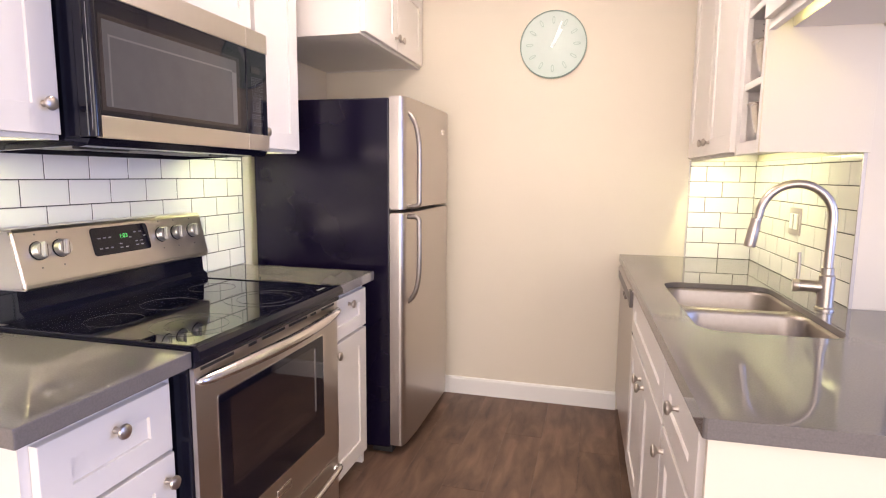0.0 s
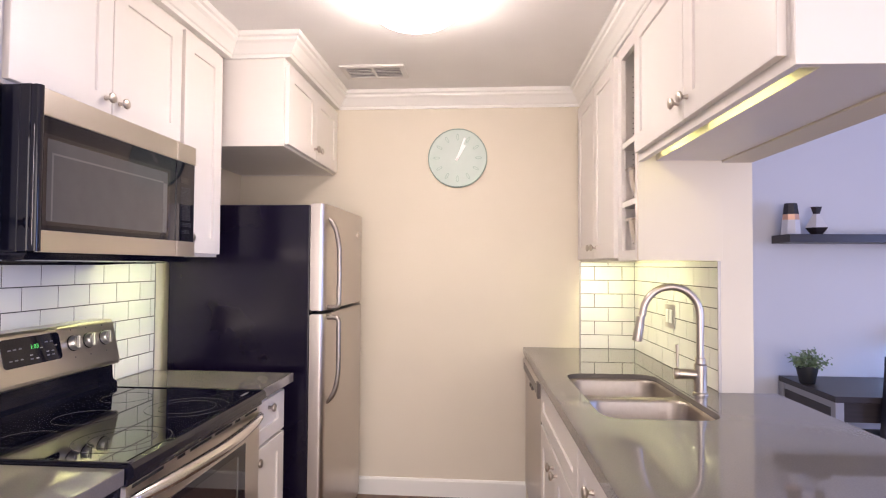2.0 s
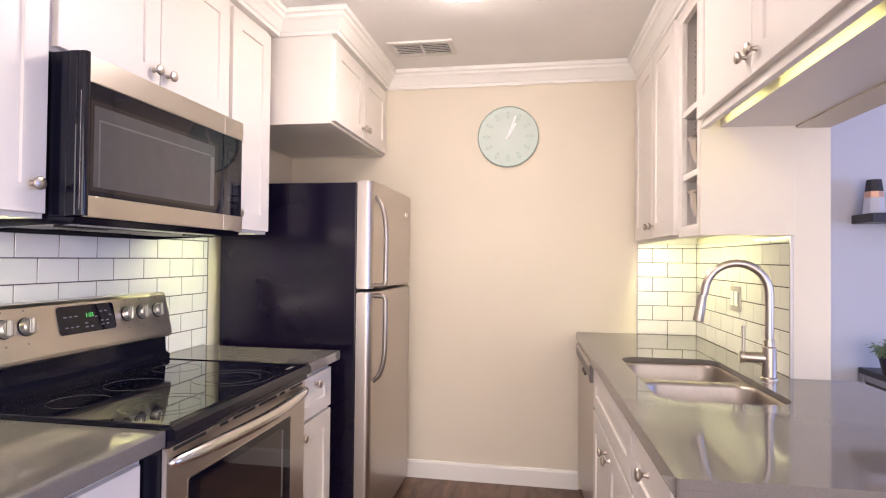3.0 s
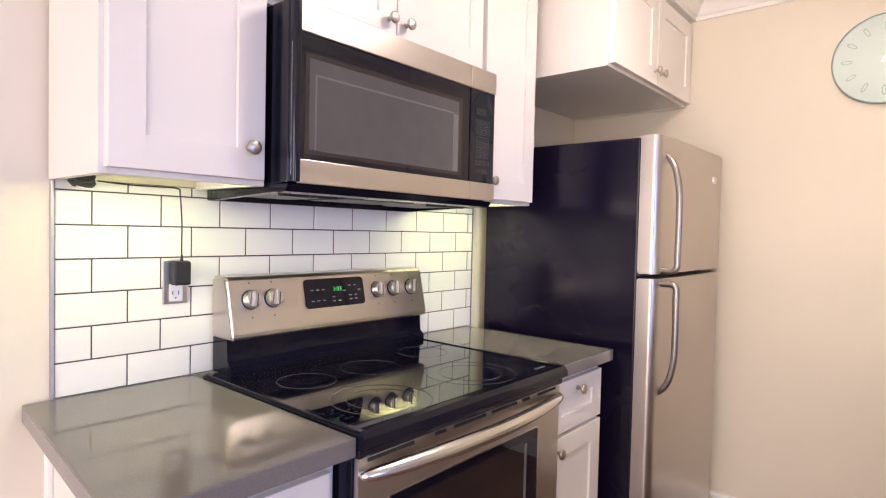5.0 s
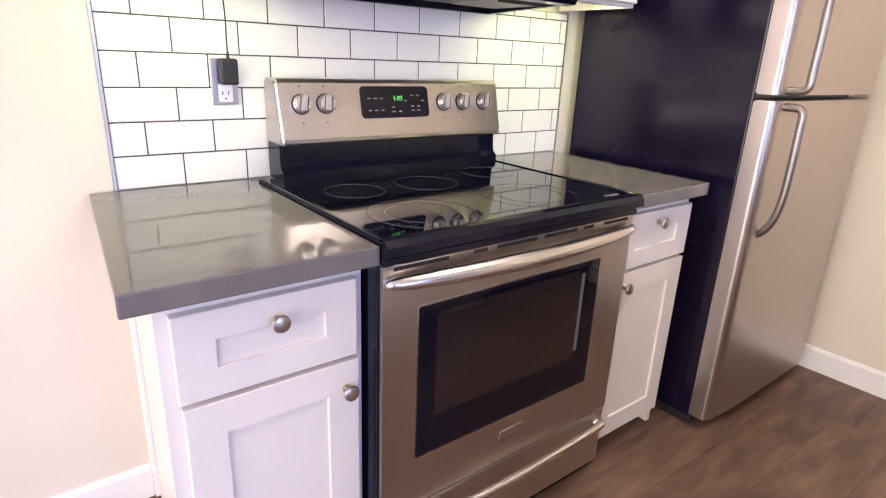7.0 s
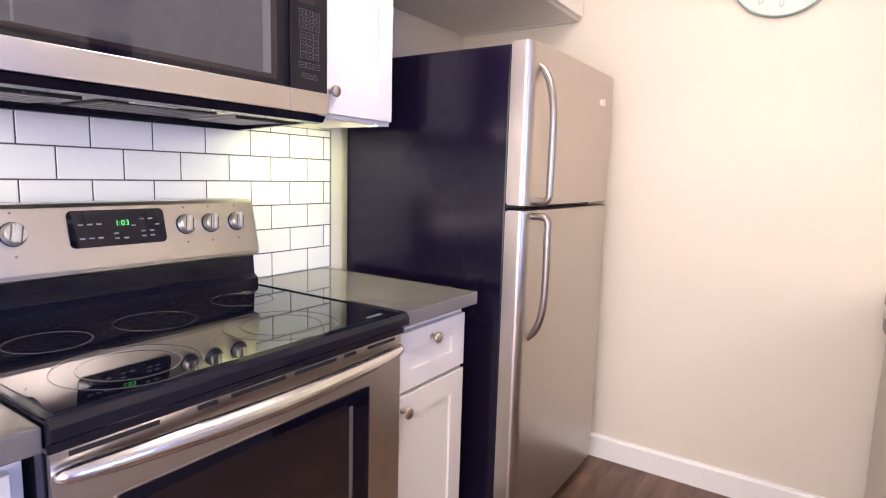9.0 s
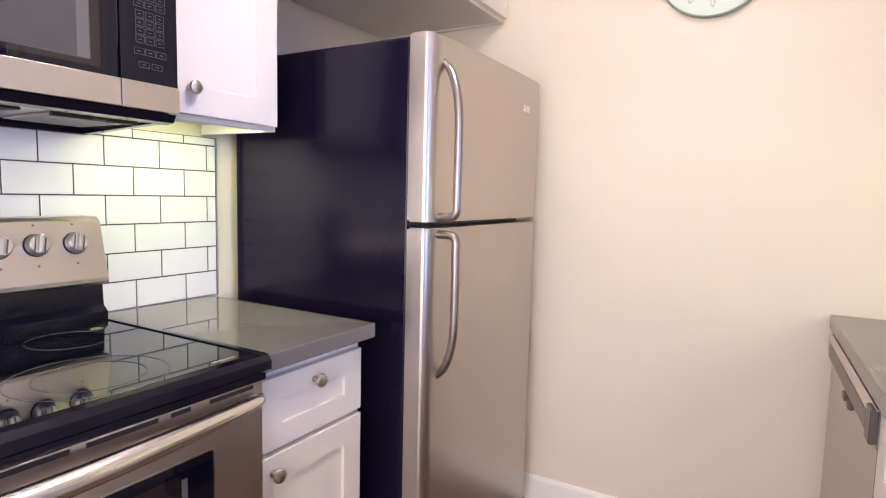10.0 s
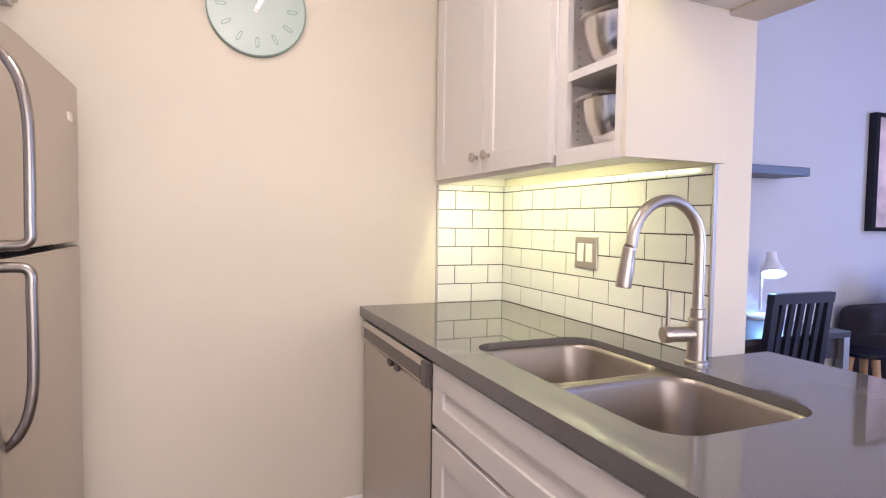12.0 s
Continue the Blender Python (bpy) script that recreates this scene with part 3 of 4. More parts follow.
for y0, y1 in ((YM + 0.0215, SY1), (SY0, YM - 0.0215)):
    b = part("bowl", sink_bowl(SX0 + 0.002, SX1 - 0.002, y0, y1, 0.19), SINK, t, smooth=True)
    part("drain", turned([(0.042, 0), (0.042, 0.003), (0.034, 0.004), (0.030, 0.001), (0, 0.001)], ((SX0 + SX1) / 2 + 0.03, (y0 + y1) / 2, CT - 0.210)), CHROME, b, "round steel drain", True)

# ---- stove ----
RY0, RY1 = -2.060, -1.283
RM = (RY0 + RY1) / 2


def ring(r, w, at, h=0.0004, seg=64):
    """A thin flat ring that lies on a level face."""
    own = bmesh.new()
    loops = [[own.verts.new((at[0] + q * math.cos(2 * math.pi * k / seg), at[1] + q * math.sin(2 * math.pi * k / seg), at[2] + z)) for k in range(seg)] for q, z in ((r, 0), (r, h), (r - w, h), (r - w, 0))]
    for i in range(4):
        p, q = loops[i], loops[(i + 1) % 4]
        for k in range(seg):
            own.faces.new((p[k], p[(k + 1) % seg], q[(k + 1) % seg], q[k]))
    bmesh.ops.recalc_face_normals(own, faces=own.faces[:])
    return own


def stove():
    t = thing("stove", (0.35, RM, 0), "freestanding stainless steel electric stove with a black glass cooktop", "stove")
    part("body", box(0.03, 0.638, RY0 + 0.002, RY1 - 0.002, 0.02, 0.8395, 0.003), BLACK, t)
    # cooktop: black frame with raised rim, glass sheet, printed rings
    bm = prism([(0.05, 0.840), (0.667, 0.840), (0.675, 0.846), (0.675, 0.864), (0.666, 0.875), (0.652, 0.877), (0.644, 0.871), (0.05, 0.871)], "y", RY0, RY1)
    c = part("cooktop", bm, BLACK, t)
    part("rim", box(0.06, 0.662, RY0, RY0 + 0.014, 0.8705, 0.8772, 0.002), BLACK, c)
    part("rim", box(0.06, 0.662, RY1 - 0.014, RY1, 0.8705, 0.8772, 0.002), BLACK, c)
    part("front_lip", box(0.61, 0.660, RY0, RY1, 0.822, 0.8398, 0.003), BLACK, c)
    part("glass", box(0.106, 0.642, RY0 + 0.016, RY1 - 0.016, 0.8708, 0.8740, 0.001), BLACK_GLASS, c)
    for x, y, radii in ((0.285, -1.908, (0.074,)), (0.528, -1.880, (0.117, 0.081)), (0.288, -1.698, (0.084,)), (0.250, -1.445, (0.078,)), (0.520, -1.545, (0.124, 0.086))):
        for r in radii:
            part("burner_ring", ring(r, 0.0016, (x, y, 0.8741)), GREY_RING, c)
    part("printed_mark", box(0.622, 0.630, RY1 - 0.10, RY1 - 0.05, 0.8741, 0.8745), PRINT, c)
    # backguard
    bm = prism([(0.012, 0.87), (0.105, 0.87), (0.105, 0.892), (0.088, 0.905), (0.084, 0.9615), (0.012, 0.9615)], "y", RY0 + 0.046, RY1 + 0.002)
    part("riser", bm, BLACK, t)
    bm = prism([(0.010, 0.962), (0.110, 0.962), (0.116, 0.968), (0.116, 0.978), (0.084, 1.115), (0.076, 1.124), (0.010, 1.124)], "y", RY0 + 0.042, RY1 + 0.004)
    bmesh.ops.bevel(bm, geom=[e for e in bm.edges if abs(e.verts[0].co.y - e.verts[1].co.y) < 1e-4], offset=0.007, segments=3, affect="EDGES")
    g = part("backguard", bm, STEEL_H, t, "brushed steel control panel")
    lean = Vector((0.137, 0, 0.032)).normalized()        # out of the sloping face

    def on_panel(f, z):
        return Vector((0.116 - (z - 0.978) / 0.137 * 0.032, f, z))
    for f in (-1.955, -1.888, -1.503, -1.430, -1.348):
        at = on_panel(f, 1.063)
        part("knob_ring", turned([(0.0262, 0), (0.0262, 0.0016), (0.0225, 0.0020), (0, 0.0020)], at, lean, 36), BLACK_MATT, g, "dark ring round a knob", True)
        k = part("knob", turned([(0.0225, 0.0021), (0.0240, 0.004), (0.0236, 0.012), (0.0218, 0.019), (0.0195, 0.0215), (0, 0.0215)], at, lean, 36), KNOB_SILVER, g, "round silver burner knob", True)
        m = Vector((0, 0, 1)).rotation_difference(lean).to_matrix().to_4x4() @ Matrix.Rotation(radians(78), 4, "Z")
        grip = box(-0.0050, 0.0050, -0.0215, 0.0215, 0.0190, 0.0290, 0.0028)
        bmesh.ops.transform(grip, matrix=Matrix.Translation(at) @ m, verts=grip.verts)
        part("grip", grip, KNOB_SILVER, k)
        for side in (-1, 1):
            groove = box(side * 0.0100 - 0.0016, side * 0.0100 + 0.0016, -0.0165, 0.0165, 0.0205, 0.0222, 0.0005)
            bmesh.ops.transform(groove, matrix=Matrix.Translation(at) @ m, verts=groove.verts)
            part("groove", groove, POCKET, k)
        for dz in (-0.046, 0.044):
            at2 = on_panel(f, 1.063 + dz)
            part("dial_mark", turned([(0.003, 0.0), (0.003, 0.0006)], at2 + lean * 0.0002, lean, 8), PRINT, g)
    m = Matrix.Translation(on_panel(-1.672, 1.065)) @ Matrix(((lean.x, 0, -lean.z, 0), (0, 1, 0, 0), (lean.z, 0, lean.x, 0), (0, 0, 0, 1)))
    hw, hh = 0.112, 0.043
    scr = prism(rounded(-hw, hw, -hh, hh, 0.012), "x", -0.001, 0.0025)
    bmesh.ops.transform(scr, matrix=m, verts=scr.verts)
    s = part("display", scr, BLACK_GLASS, g, "black control display")

    def label_at(name, u, v, w, h, mat):
        q = box(0.0026, 0.0030, u - w / 2, u + w / 2, v - h / 2, v + h / 2)
        bmesh.ops.transform(q, matrix=m, verts=q.verts)
        part(name, q, mat, s)
    for u, v in [(-0.086, 0.010), (-0.066, 0.010), (-0.046, 0.010), (-0.086, -0.022), (-0.066, -0.022), (-0.046, -0.022), (0.055, 0.018), (0.076, 0.018), (0.055, -0.012), (0.076, -0.012), (0.055, -0.024), (0.076, -0.024), (-0.010, -0.026), (0.012, -0.026), (-0.010, -0.014), (0.032, 0.003), (0.092, 0.003)]:
        label_at("printed_mark", u, v, 0.011, 0.0035, PRINT)
    for ch, u in (("1", 0.0), (":", 0.008), ("0", 0.014), ("3", 0.024)):
        c2 = bpy.data.curves.new("digit", "FONT")
        c2.body, c2.size, c2.extrude = ch, 0.019, 0.0002
        tmp = new("digit", c2)
        me = bpy.data.meshes.new_from_object(tmp.evaluated_get(bpy.context.evaluated_depsgraph_get()))
        bpy.data.objects.remove(tmp)
        q = bmesh.new()
        q.from_mesh(me)
        bmesh.ops.transform(q, matrix=m @ Matrix.Translation((0.0032, u - 0.010, 0.004)) @ Matrix(((0, 0, 1, 0), (1, 0, 0, 0), (0, 1, 0, 0), (0, 0, 0, 1))), verts=q.verts)
        part("digit", q, GREEN, s, "green lit digit")
    # oven door
    d0, d1, zb, zt, xd = RY0 + 0.006, RY1 - 0.004, 0.236, 0.820, 0.652
    wy0, wy1, wz0, wz1 = -1.970, -1.404, 0.362, 0.721
    d = part("oven_door", prism(rounded(d0, d1, zb, zt, 0.004, 2), "x", 0.640, xd), STEEL_H, t, "brushed steel oven door with a dark window")
    part("window_surround", prism(rounded(wy0, wy1, wz0, wz1, 0.006), "x", 0.650, xd + 0.0012), BLACK_GLASS, d)
    part("window_glass", prism(rounded(wy0 + 0.046, wy1 - 0.069, wz0 + 0.092, wz1 - 0.020, 0.010), "x", 0.652, xd + 0.0018), SMOKED, d)
    part("window_trim", prism(rounded(wy0 - 0.004, wy1 + 0.004, wz0 - 0.004, wz1 + 0.004, 0.009), "x", 0.650, xd + 0.0006), CHROME, d)
    for u0, u1 in ((0.03, 0.20), (0.285, 0.335), (0.37, 0.53), (0.56, 0.71), (0.74, 0.79), (0.84, 0.97)):
        part("vent_slot", box(xd - 0.004, xd + 0.0006, d0 + u0 * (d1 - d0), d0 + u1 * (d1 - d0), 0.8085, 0.8165), DARK, d)
    pts = smooth_path([(xd - 0.003, d0 + 0.010, 0.787), (xd + 0.012, d0 + 0.022, 0.788), (xd + 0.032, d0 + 0.12, 0.790), (xd + 0.047, d0 + 0.26, 0.791), (xd + 0.052, RM, 0.791), (xd + 0.047, d1 - 0.26, 0.791), (xd + 0.032, d1 - 0.12, 0.790), (xd + 0.012, d1 - 0.022, 0.788), (xd - 0.003, d1 - 0.010, 0.787)])
    half = (len(pts) - 1) / 2
    part("handle", tube(pts, [0.0080 + 0.0110 * (1 - (abs(k - half) / half) ** 2.4) for k in range(len(pts))], 20, 0.92), CHROME, d, "bowed steel door handle", True)
    # the gleam on the oven's inner frame, put in as a pale strip
    part("oven_frame_gleam", box(xd + 0.0004, xd + 0.0016, wy1 - 0.066, wy1 - 0.054, wz0 + 0.11, wz1 - 0.030, 0.0004), MESH_EDGE, d, "pale strip painted as the oven's inner frame reflecting")
    part("badge", box(xd - 0.001, xd + 0.0025, -1.716, -1.638, 0.295, 0.323, 0.001), CHROME, d)
    part("badge_face", box(xd + 0.0026, xd + 0.003, -1.711, -1.643, 0.300, 0.318), STEEL_H, d)
    # drawer
    w = part("storage_drawer", box(0.640, xd - 0.002, d0, d1, 0.045, 0.230, 0.004), STEEL_H, t, "brushed steel storage drawer")
    pts = smooth_path([(xd - 0.006, d0 + 0.03, 0.188), (xd + 0.018, d0 + 0.05, 0.191), (xd + 0.036, RM, 0.196), (xd + 0.018, d1 - 0.05, 0.191), (xd - 0.006, d1 - 0.03, 0.188)])
    part("handle", tube(pts, 0.012, 14), CHROME, w, "bowed steel drawer handle", True)
    for x in (0.10, 0.58):
        for y in (RY0 + 0.06, RY1 - 0.06):
            part("foot", turned([(0.018, 0), (0.018, 0.021)], (x, y, 0)), BLACK_MATT, t)


stove()


# ---- microwave ----
def microwave():
    y0, y1, z0, z1, xf = -2.040, -1.272, 1.343, 1.762, 0.388
    t = thing("microwave", (0.2, (y0 + y1) / 2, z0), "over-the-range stainless steel microwave with a black glass door", "microwave")
    part("body", box(0.0, 0.352, y0 + 0.006, y1 - 0.004, z0 + 0.012, z1, 0.002), BLACK, t)
    # underside: a low rear rail, thin side rails, a shallow front lip and a pale pan between them
    part("rear_rail", box(0.012, 0.040, y0 + 0.004, y1 - 0.003, z0 - 0.020, z0 + 0.0118, 0.004), BLACK, t)
    bm = prism([(0.330, z0 + 0.0118), (0.328, z0 - 0.004), (0.345, z0 - 0.008), (0.370, z0 - 0.005), (0.380, z0 + 0.0118)], "y", y0 + 0.004, y1 - 0.003)
    part("front_lip", bm, BLACK, t, "black lip of the hood")
    for ya, yb in ((y0 + 0.004, y0 + 0.022), (y1 - 0.021, y1 - 0.003)):
        part("side_rail", prism([(0.0402, z0 + 0.0118), (0.0402, z0 - 0.019), (0.3275, z0 - 0.005), (0.3295, z0 + 0.0118)], "y", ya, yb), BLACK, t)
    part("hood_pan", box(0.0405, 0.3272, y0 + 0.0225, y1 - 0.0215, z0 - 0.001, z0 + 0.0118, 0.001), STEEL_H, t, "grey metal underside")
    for ya in (y0 + 0.045, y1 - 0.205):
        f = part("grease_filter", box(0.085, 0.285, ya, ya + 0.16, z0 - 0.007, z0 - 0.0012, 0.002), EDGE, t, "grey mesh grease filter")
        for j in range(12):
            part("rib", box(0.095, 0.275, ya + 0.010 + j * 0.0125, ya + 0.014 + j * 0.0125, z0 - 0.0085, z0 - 0.0072), GREY_METAL, f)
        part("filter_rim", box(0.286, 0.298, ya - 0.006, ya + 0.166, z0 - 0.011, z0 - 0.0012, 0.002), BLACK_MATT, f)
        part("filter_clip", box(0.299, 0.312, ya + 0.065, ya + 0.095, z0 - 0.010, z0 - 0.0012, 0.001), BLACK_MATT, f)
    g = part("vent_grille", box(0.10, 0.28, y0 + 0.255, y1 - 0.255, z0 - 0.006, z0 - 0.0012, 0.002), BLACK_MATT, t, "dark grille in the hood's underside")
    for j in range(13):
        part("grille_bar", box(0.11, 0.27, y0 + 0.265 + j * 0.0195, y0 + 0.270 + j * 0.0195, z0 - 0.0075, z0 - 0.0062), GREY_METAL, g)
    yc, ys = -1.398, -2.016
    d = part("door", box(0.354, xf - 0.004, y0, yc - 0.001, z0 + 0.014, z1, 0.004), BLACK_GLASS, t)
    part("window", prism(rounded(-1.997, -1.436, 1.424, 1.652, 0.004), "x", xf - 0.006, xf - 0.0036), SMOKED, d)
    part("window_mesh", prism(rounded(-1.986, -1.454, 1.434, 1.640, 0.003), "x", xf - 0.006, xf - 0.0030), MESH, d)
    bm = box(xf - 0.0032, xf - 0.0026, -1.970, -1.478, 1.602, 1.607)
    box(xf - 0.0032, xf - 0.0026, -1.970, -1.965, 1.436, 1.6018, bm=bm)
    box(xf - 0.0032, xf - 0.0026, -1.478, -1.456, 1.436, 1.6018, bm=bm)
    part("window_inner_edge", bm, MESH_EDGE, d, "pale inner edge seen in the door window")
    part("top_strip", box(xf - 0.010, xf, ys, yc - 0.001, 1.695, z1, 0.002), STEEL_H, d, "brushed steel strip")
    part("bottom_strip", box(xf - 0.010, xf, ys, yc - 0.001, z0 + 0.014, 1.411, 0.0008), STEEL_H, d, "brushed steel strip")
    part("handle", prism(rounded(xf - 0.012, xf + 0.016, y0 + 0.002, ys - 0.001, 0.008, 5), "z", z0 + 0.016, z1 - 0.002), BLACK, d, "glossy black vertical handle", True)
    part("grip_line", box(xf + 0.0060, xf + 0.0072, y0 + 0.0005, y0 + 0.0022, z0 + 0.03, z1 - 0.10), CHROME, d)
    c = part("control_panel", box(0.354, xf - 0.004, yc + 0.001, y1, z0 + 0.014, z1, 0.003), BLACK_GLASS, t, "black keypad panel")
    part("top_strip", box(xf - 0.010, xf, yc + 0.001, y1, 1.695, z1, 0.002), STEEL_H, c)
    part("bottom_strip", box(xf - 0.010, xf, yc + 0.001, y1, z0 + 0.014, 1.411, 0.0008), STEEL_H, c)
    part("display", box(xf - 0.0045, xf - 0.0030, -1.372, -1.318, 1.618, 1.640), SMOKED, c)

    def key(y, z, w, h):
        """A thin printed outline of one key with a short bar of print in it."""
        e = 0.0007
        q = box(xf - 0.0042, xf - 0.0036, y - w, y + w, z + h - e, z + h)
        box(xf - 0.0042, xf - 0.0036, y - w, y + w, z - h, z - h + e, bm=q)
        for yy in (y - w, y + w - e):
            box(xf - 0.0042, xf - 0.0036, yy, yy + e, z - h + e, z + h - e, bm=q)
        box(xf - 0.0042, xf - 0.0036, y - 0.35 * w, y + 0.35 * w, z - 0.0007, z + 0.0007, bm=q)
        part("key", q, KEY_PRINT, c, "outlined touch key")
    ym = (yc + y1) / 2 + 0.001
    for r in range(3):
        for k in (-1, 0, 1):
            key(ym + k * 0.0235, 1.598 - r * 0.0165, 0.0105, 0.0062)
    for r in range(4):
        for k in (-1, 0, 1):
            key(ym + k * 0.0215, 1.545 - r * 0.0165, 0.0092, 0.0070)
    for k in (-1, 0, 1):
        key(ym + k * 0.0240, 1.472, 0.0108, 0.0065)
    for k in (-1, 1):
        key(ym + k * 0.0140, 1.446, 0.0115, 0.0058)
    part("lamp_cover", box(0.292, 0.322, y0 + 0.30, y0 + 0.40, z0 - 0.005, z0 - 0.0012, 0.001), WHITE, t)


microwave()


# ---- refrigerator ----
def fridge():
    y0, y1, xb, xf = -0.832, -0.092, 0.685, 0.762
    t = thing("refrigerator", (0.38, (y0 + y1) / 2, 0), "top-freezer refrigerator with steel doors and a black textured body", "refrigerator")
    part("body", box(0.03, xb, y0 + 0.006, y1, 0.035, 1.598, 0.006), BLACK_SIDE, t, "black textured steel body")
    part("kick_plate", box(0.60, xb + 0.01, y0 + 0.01, y1, 0.012, 0.048, 0.003), BLACK_MATT, t)

    def door(name, z0, z1):
        n = 12
        out = [(xb + 0.004, y0), (xb + 0.048, y0)]
        out += [(xb + 0.048 + 0.022 * math.sin(radians(90 * k / n)), y0 + 0.042 * (1 - math.cos(radians(90 * k / n)))) for k in range(1, n + 1)]
        out += [(xf, y0 + 0.16), (xf, y1 - 0.16), (xf - 0.002, y1 - 0.03), (xf - 0.006, y1 - 0.006), (xf - 0.012, y1), (xb + 0.004, y1)]
        bm = prism(out, "z", z0, z1)
        bmesh.ops.bevel(bm, geom=[e for e in bm.edges if abs(e.verts[0].co.z - e.verts[1].co.z) < 1e-5], offset=0.004, segments=2, affect="EDGES")
        d = part(name, bm, STEEL, t, "brushed stainless steel door", True)
        part("gasket", box(xb + 0.0005, xb + 0.0038, y0 + 0.01, y1 - 0.01, z0 + 0.008, z1 - 0.008), BLACK_MATT, d)
        return d
    fz = door("freezer_door", 1.126, 1.604)
    fr = door("fridge_door", 0.050, 1.110)
    part("hinge_cover", box(xb - 0.05, xb + 0.04, y1 - 0.09, y1 - 0.02, 1.5985, 1.617, 0.006), BLACK_MATT, t)
    hy = y0 + 0.050
    pts = smooth_path([(xf - 0.01, hy, 1.138), (xf + 0.041, hy, 1.145), (xf + 0.046, hy, 1.20), (xf + 0.046, hy + 0.002, 1.36), (xf + 0.042, hy + 0.003, 1.425), (xf + 0.031, hy + 0.005, 1.478), (xf + 0.014, hy + 0.008, 1.514), (xf - 0.008, hy + 0.010, 1.542)])
    part("handle", tube(pts, [0.0112] * (len(pts) - 8) + [0.0112 - 0.0007 * k for k in range(8)], 16), HANDLE, fz, "arched steel handle", True)
    pts = smooth_path([(xf - 0.01, hy, 1.094), (xf + 0.041, hy, 1.087), (xf + 0.046, hy, 1.03), (xf + 0.046, hy + 0.002, 0.88), (xf + 0.042, hy + 0.003, 0.818), (xf + 0.031, hy + 0.005, 0.768), (xf + 0.014, hy + 0.008, 0.734), (xf - 0.008, hy + 0.010, 0.706)])
    part("handle", tube(pts, [0.0112] * (len(pts) - 8) + [0.0112 - 0.0007 * k for k in range(8)], 16), HANDLE, fr, "arched steel handle", True)
    part("badge", box(xf - 0.006, xf + 0.002, y1 - 0.155, y1 - 0.105, 1.482, 1.508, 0.001), CHROME, fz)
    for x in (0.1, 0.62):
        for y in (y0 + 0.07, y1 - 0.07):
            part("foot", turned([(0.018, 0), (0.018, 0.036)], (x, y, 0)), BLACK_MATT, t)


fridge()


# ---- faucet ----
def faucet():
    x, y = 2.225, -1.148
    t = thing("faucet", (x, y, CT), "brushed nickel pull-down gooseneck faucet with a side lever", "faucet")
    part("base", turned([(0.027, 0), (0.027, 0.006), (0.024, 0.009), (0.0225, 0.010), (0.0225, 0.108), (0.0195, 0.112), (0.0175, 0.113), (0.0175, 0.133), (0.0150, 0.135)], (x, y, CT), seg=36), NICKEL, t, smooth=True)
    ux, uy = -1.0, 0.0          # the way the spout points, out over the bowls
    R, zc = 0.104, CT + 0.289
    pts = [(x, y, CT + 0.125), (x, y, zc - 0.06), (x, y, zc)]
    for k in range(1, 17):
        a = math.pi * k / 16
        d = R * (1 - math.cos(a))
        pts.append((x + ux * d, y + uy * d, zc + R * math.sin(a)))
    end = 2 * R
    pts.append((x + ux * (end + 0.006), y + uy * (end + 0.006), zc - 0.006))
    n = part("neck", tube(pts, 0.0135, 20), NICKEL, t, smooth=True)
    p0 = Vector((x + ux * (end + 0.006), y + uy * (end + 0.006), zc - 0.006))
    ax = Vector((ux * 0.16, uy * 0.16, -1)).normalized()
    part("spray_head", turned([(0.0150, 0), (0.0155, 0.003), (0.0155, 0.008), (0.0148, 0.010), (0.0165, 0.04), (0.0178, 0.088), (0.0168, 0.092), (0.012, 0.093), (0, 0.091)], p0, ax, 32), NICKEL, t, smooth=True)
    sd = Vector((-0.97, 0.22, 0)).normalized()
    p1 = Vector((x, y, CT + 0.072))
    h = part("lever_hub", turned([(0.0185, 0.012), (0.0185, 0.072), (0.0205, 0.074), (0.0205, 0.088), (0.0185, 0.091), (0, 0.091)], p1, sd, 32), NICKEL, t, smooth=True)
    p2 = p1 + sd * 0.078 + Vector((0, 0, 0.014))
    part("lever", tube([p2, p2 + Vector((0, 0, 0.05)), p2 + Vector((-0.002, -0.001, 0.092))], 0.0052, 14), NICKEL, h, smooth=True)


faucet()


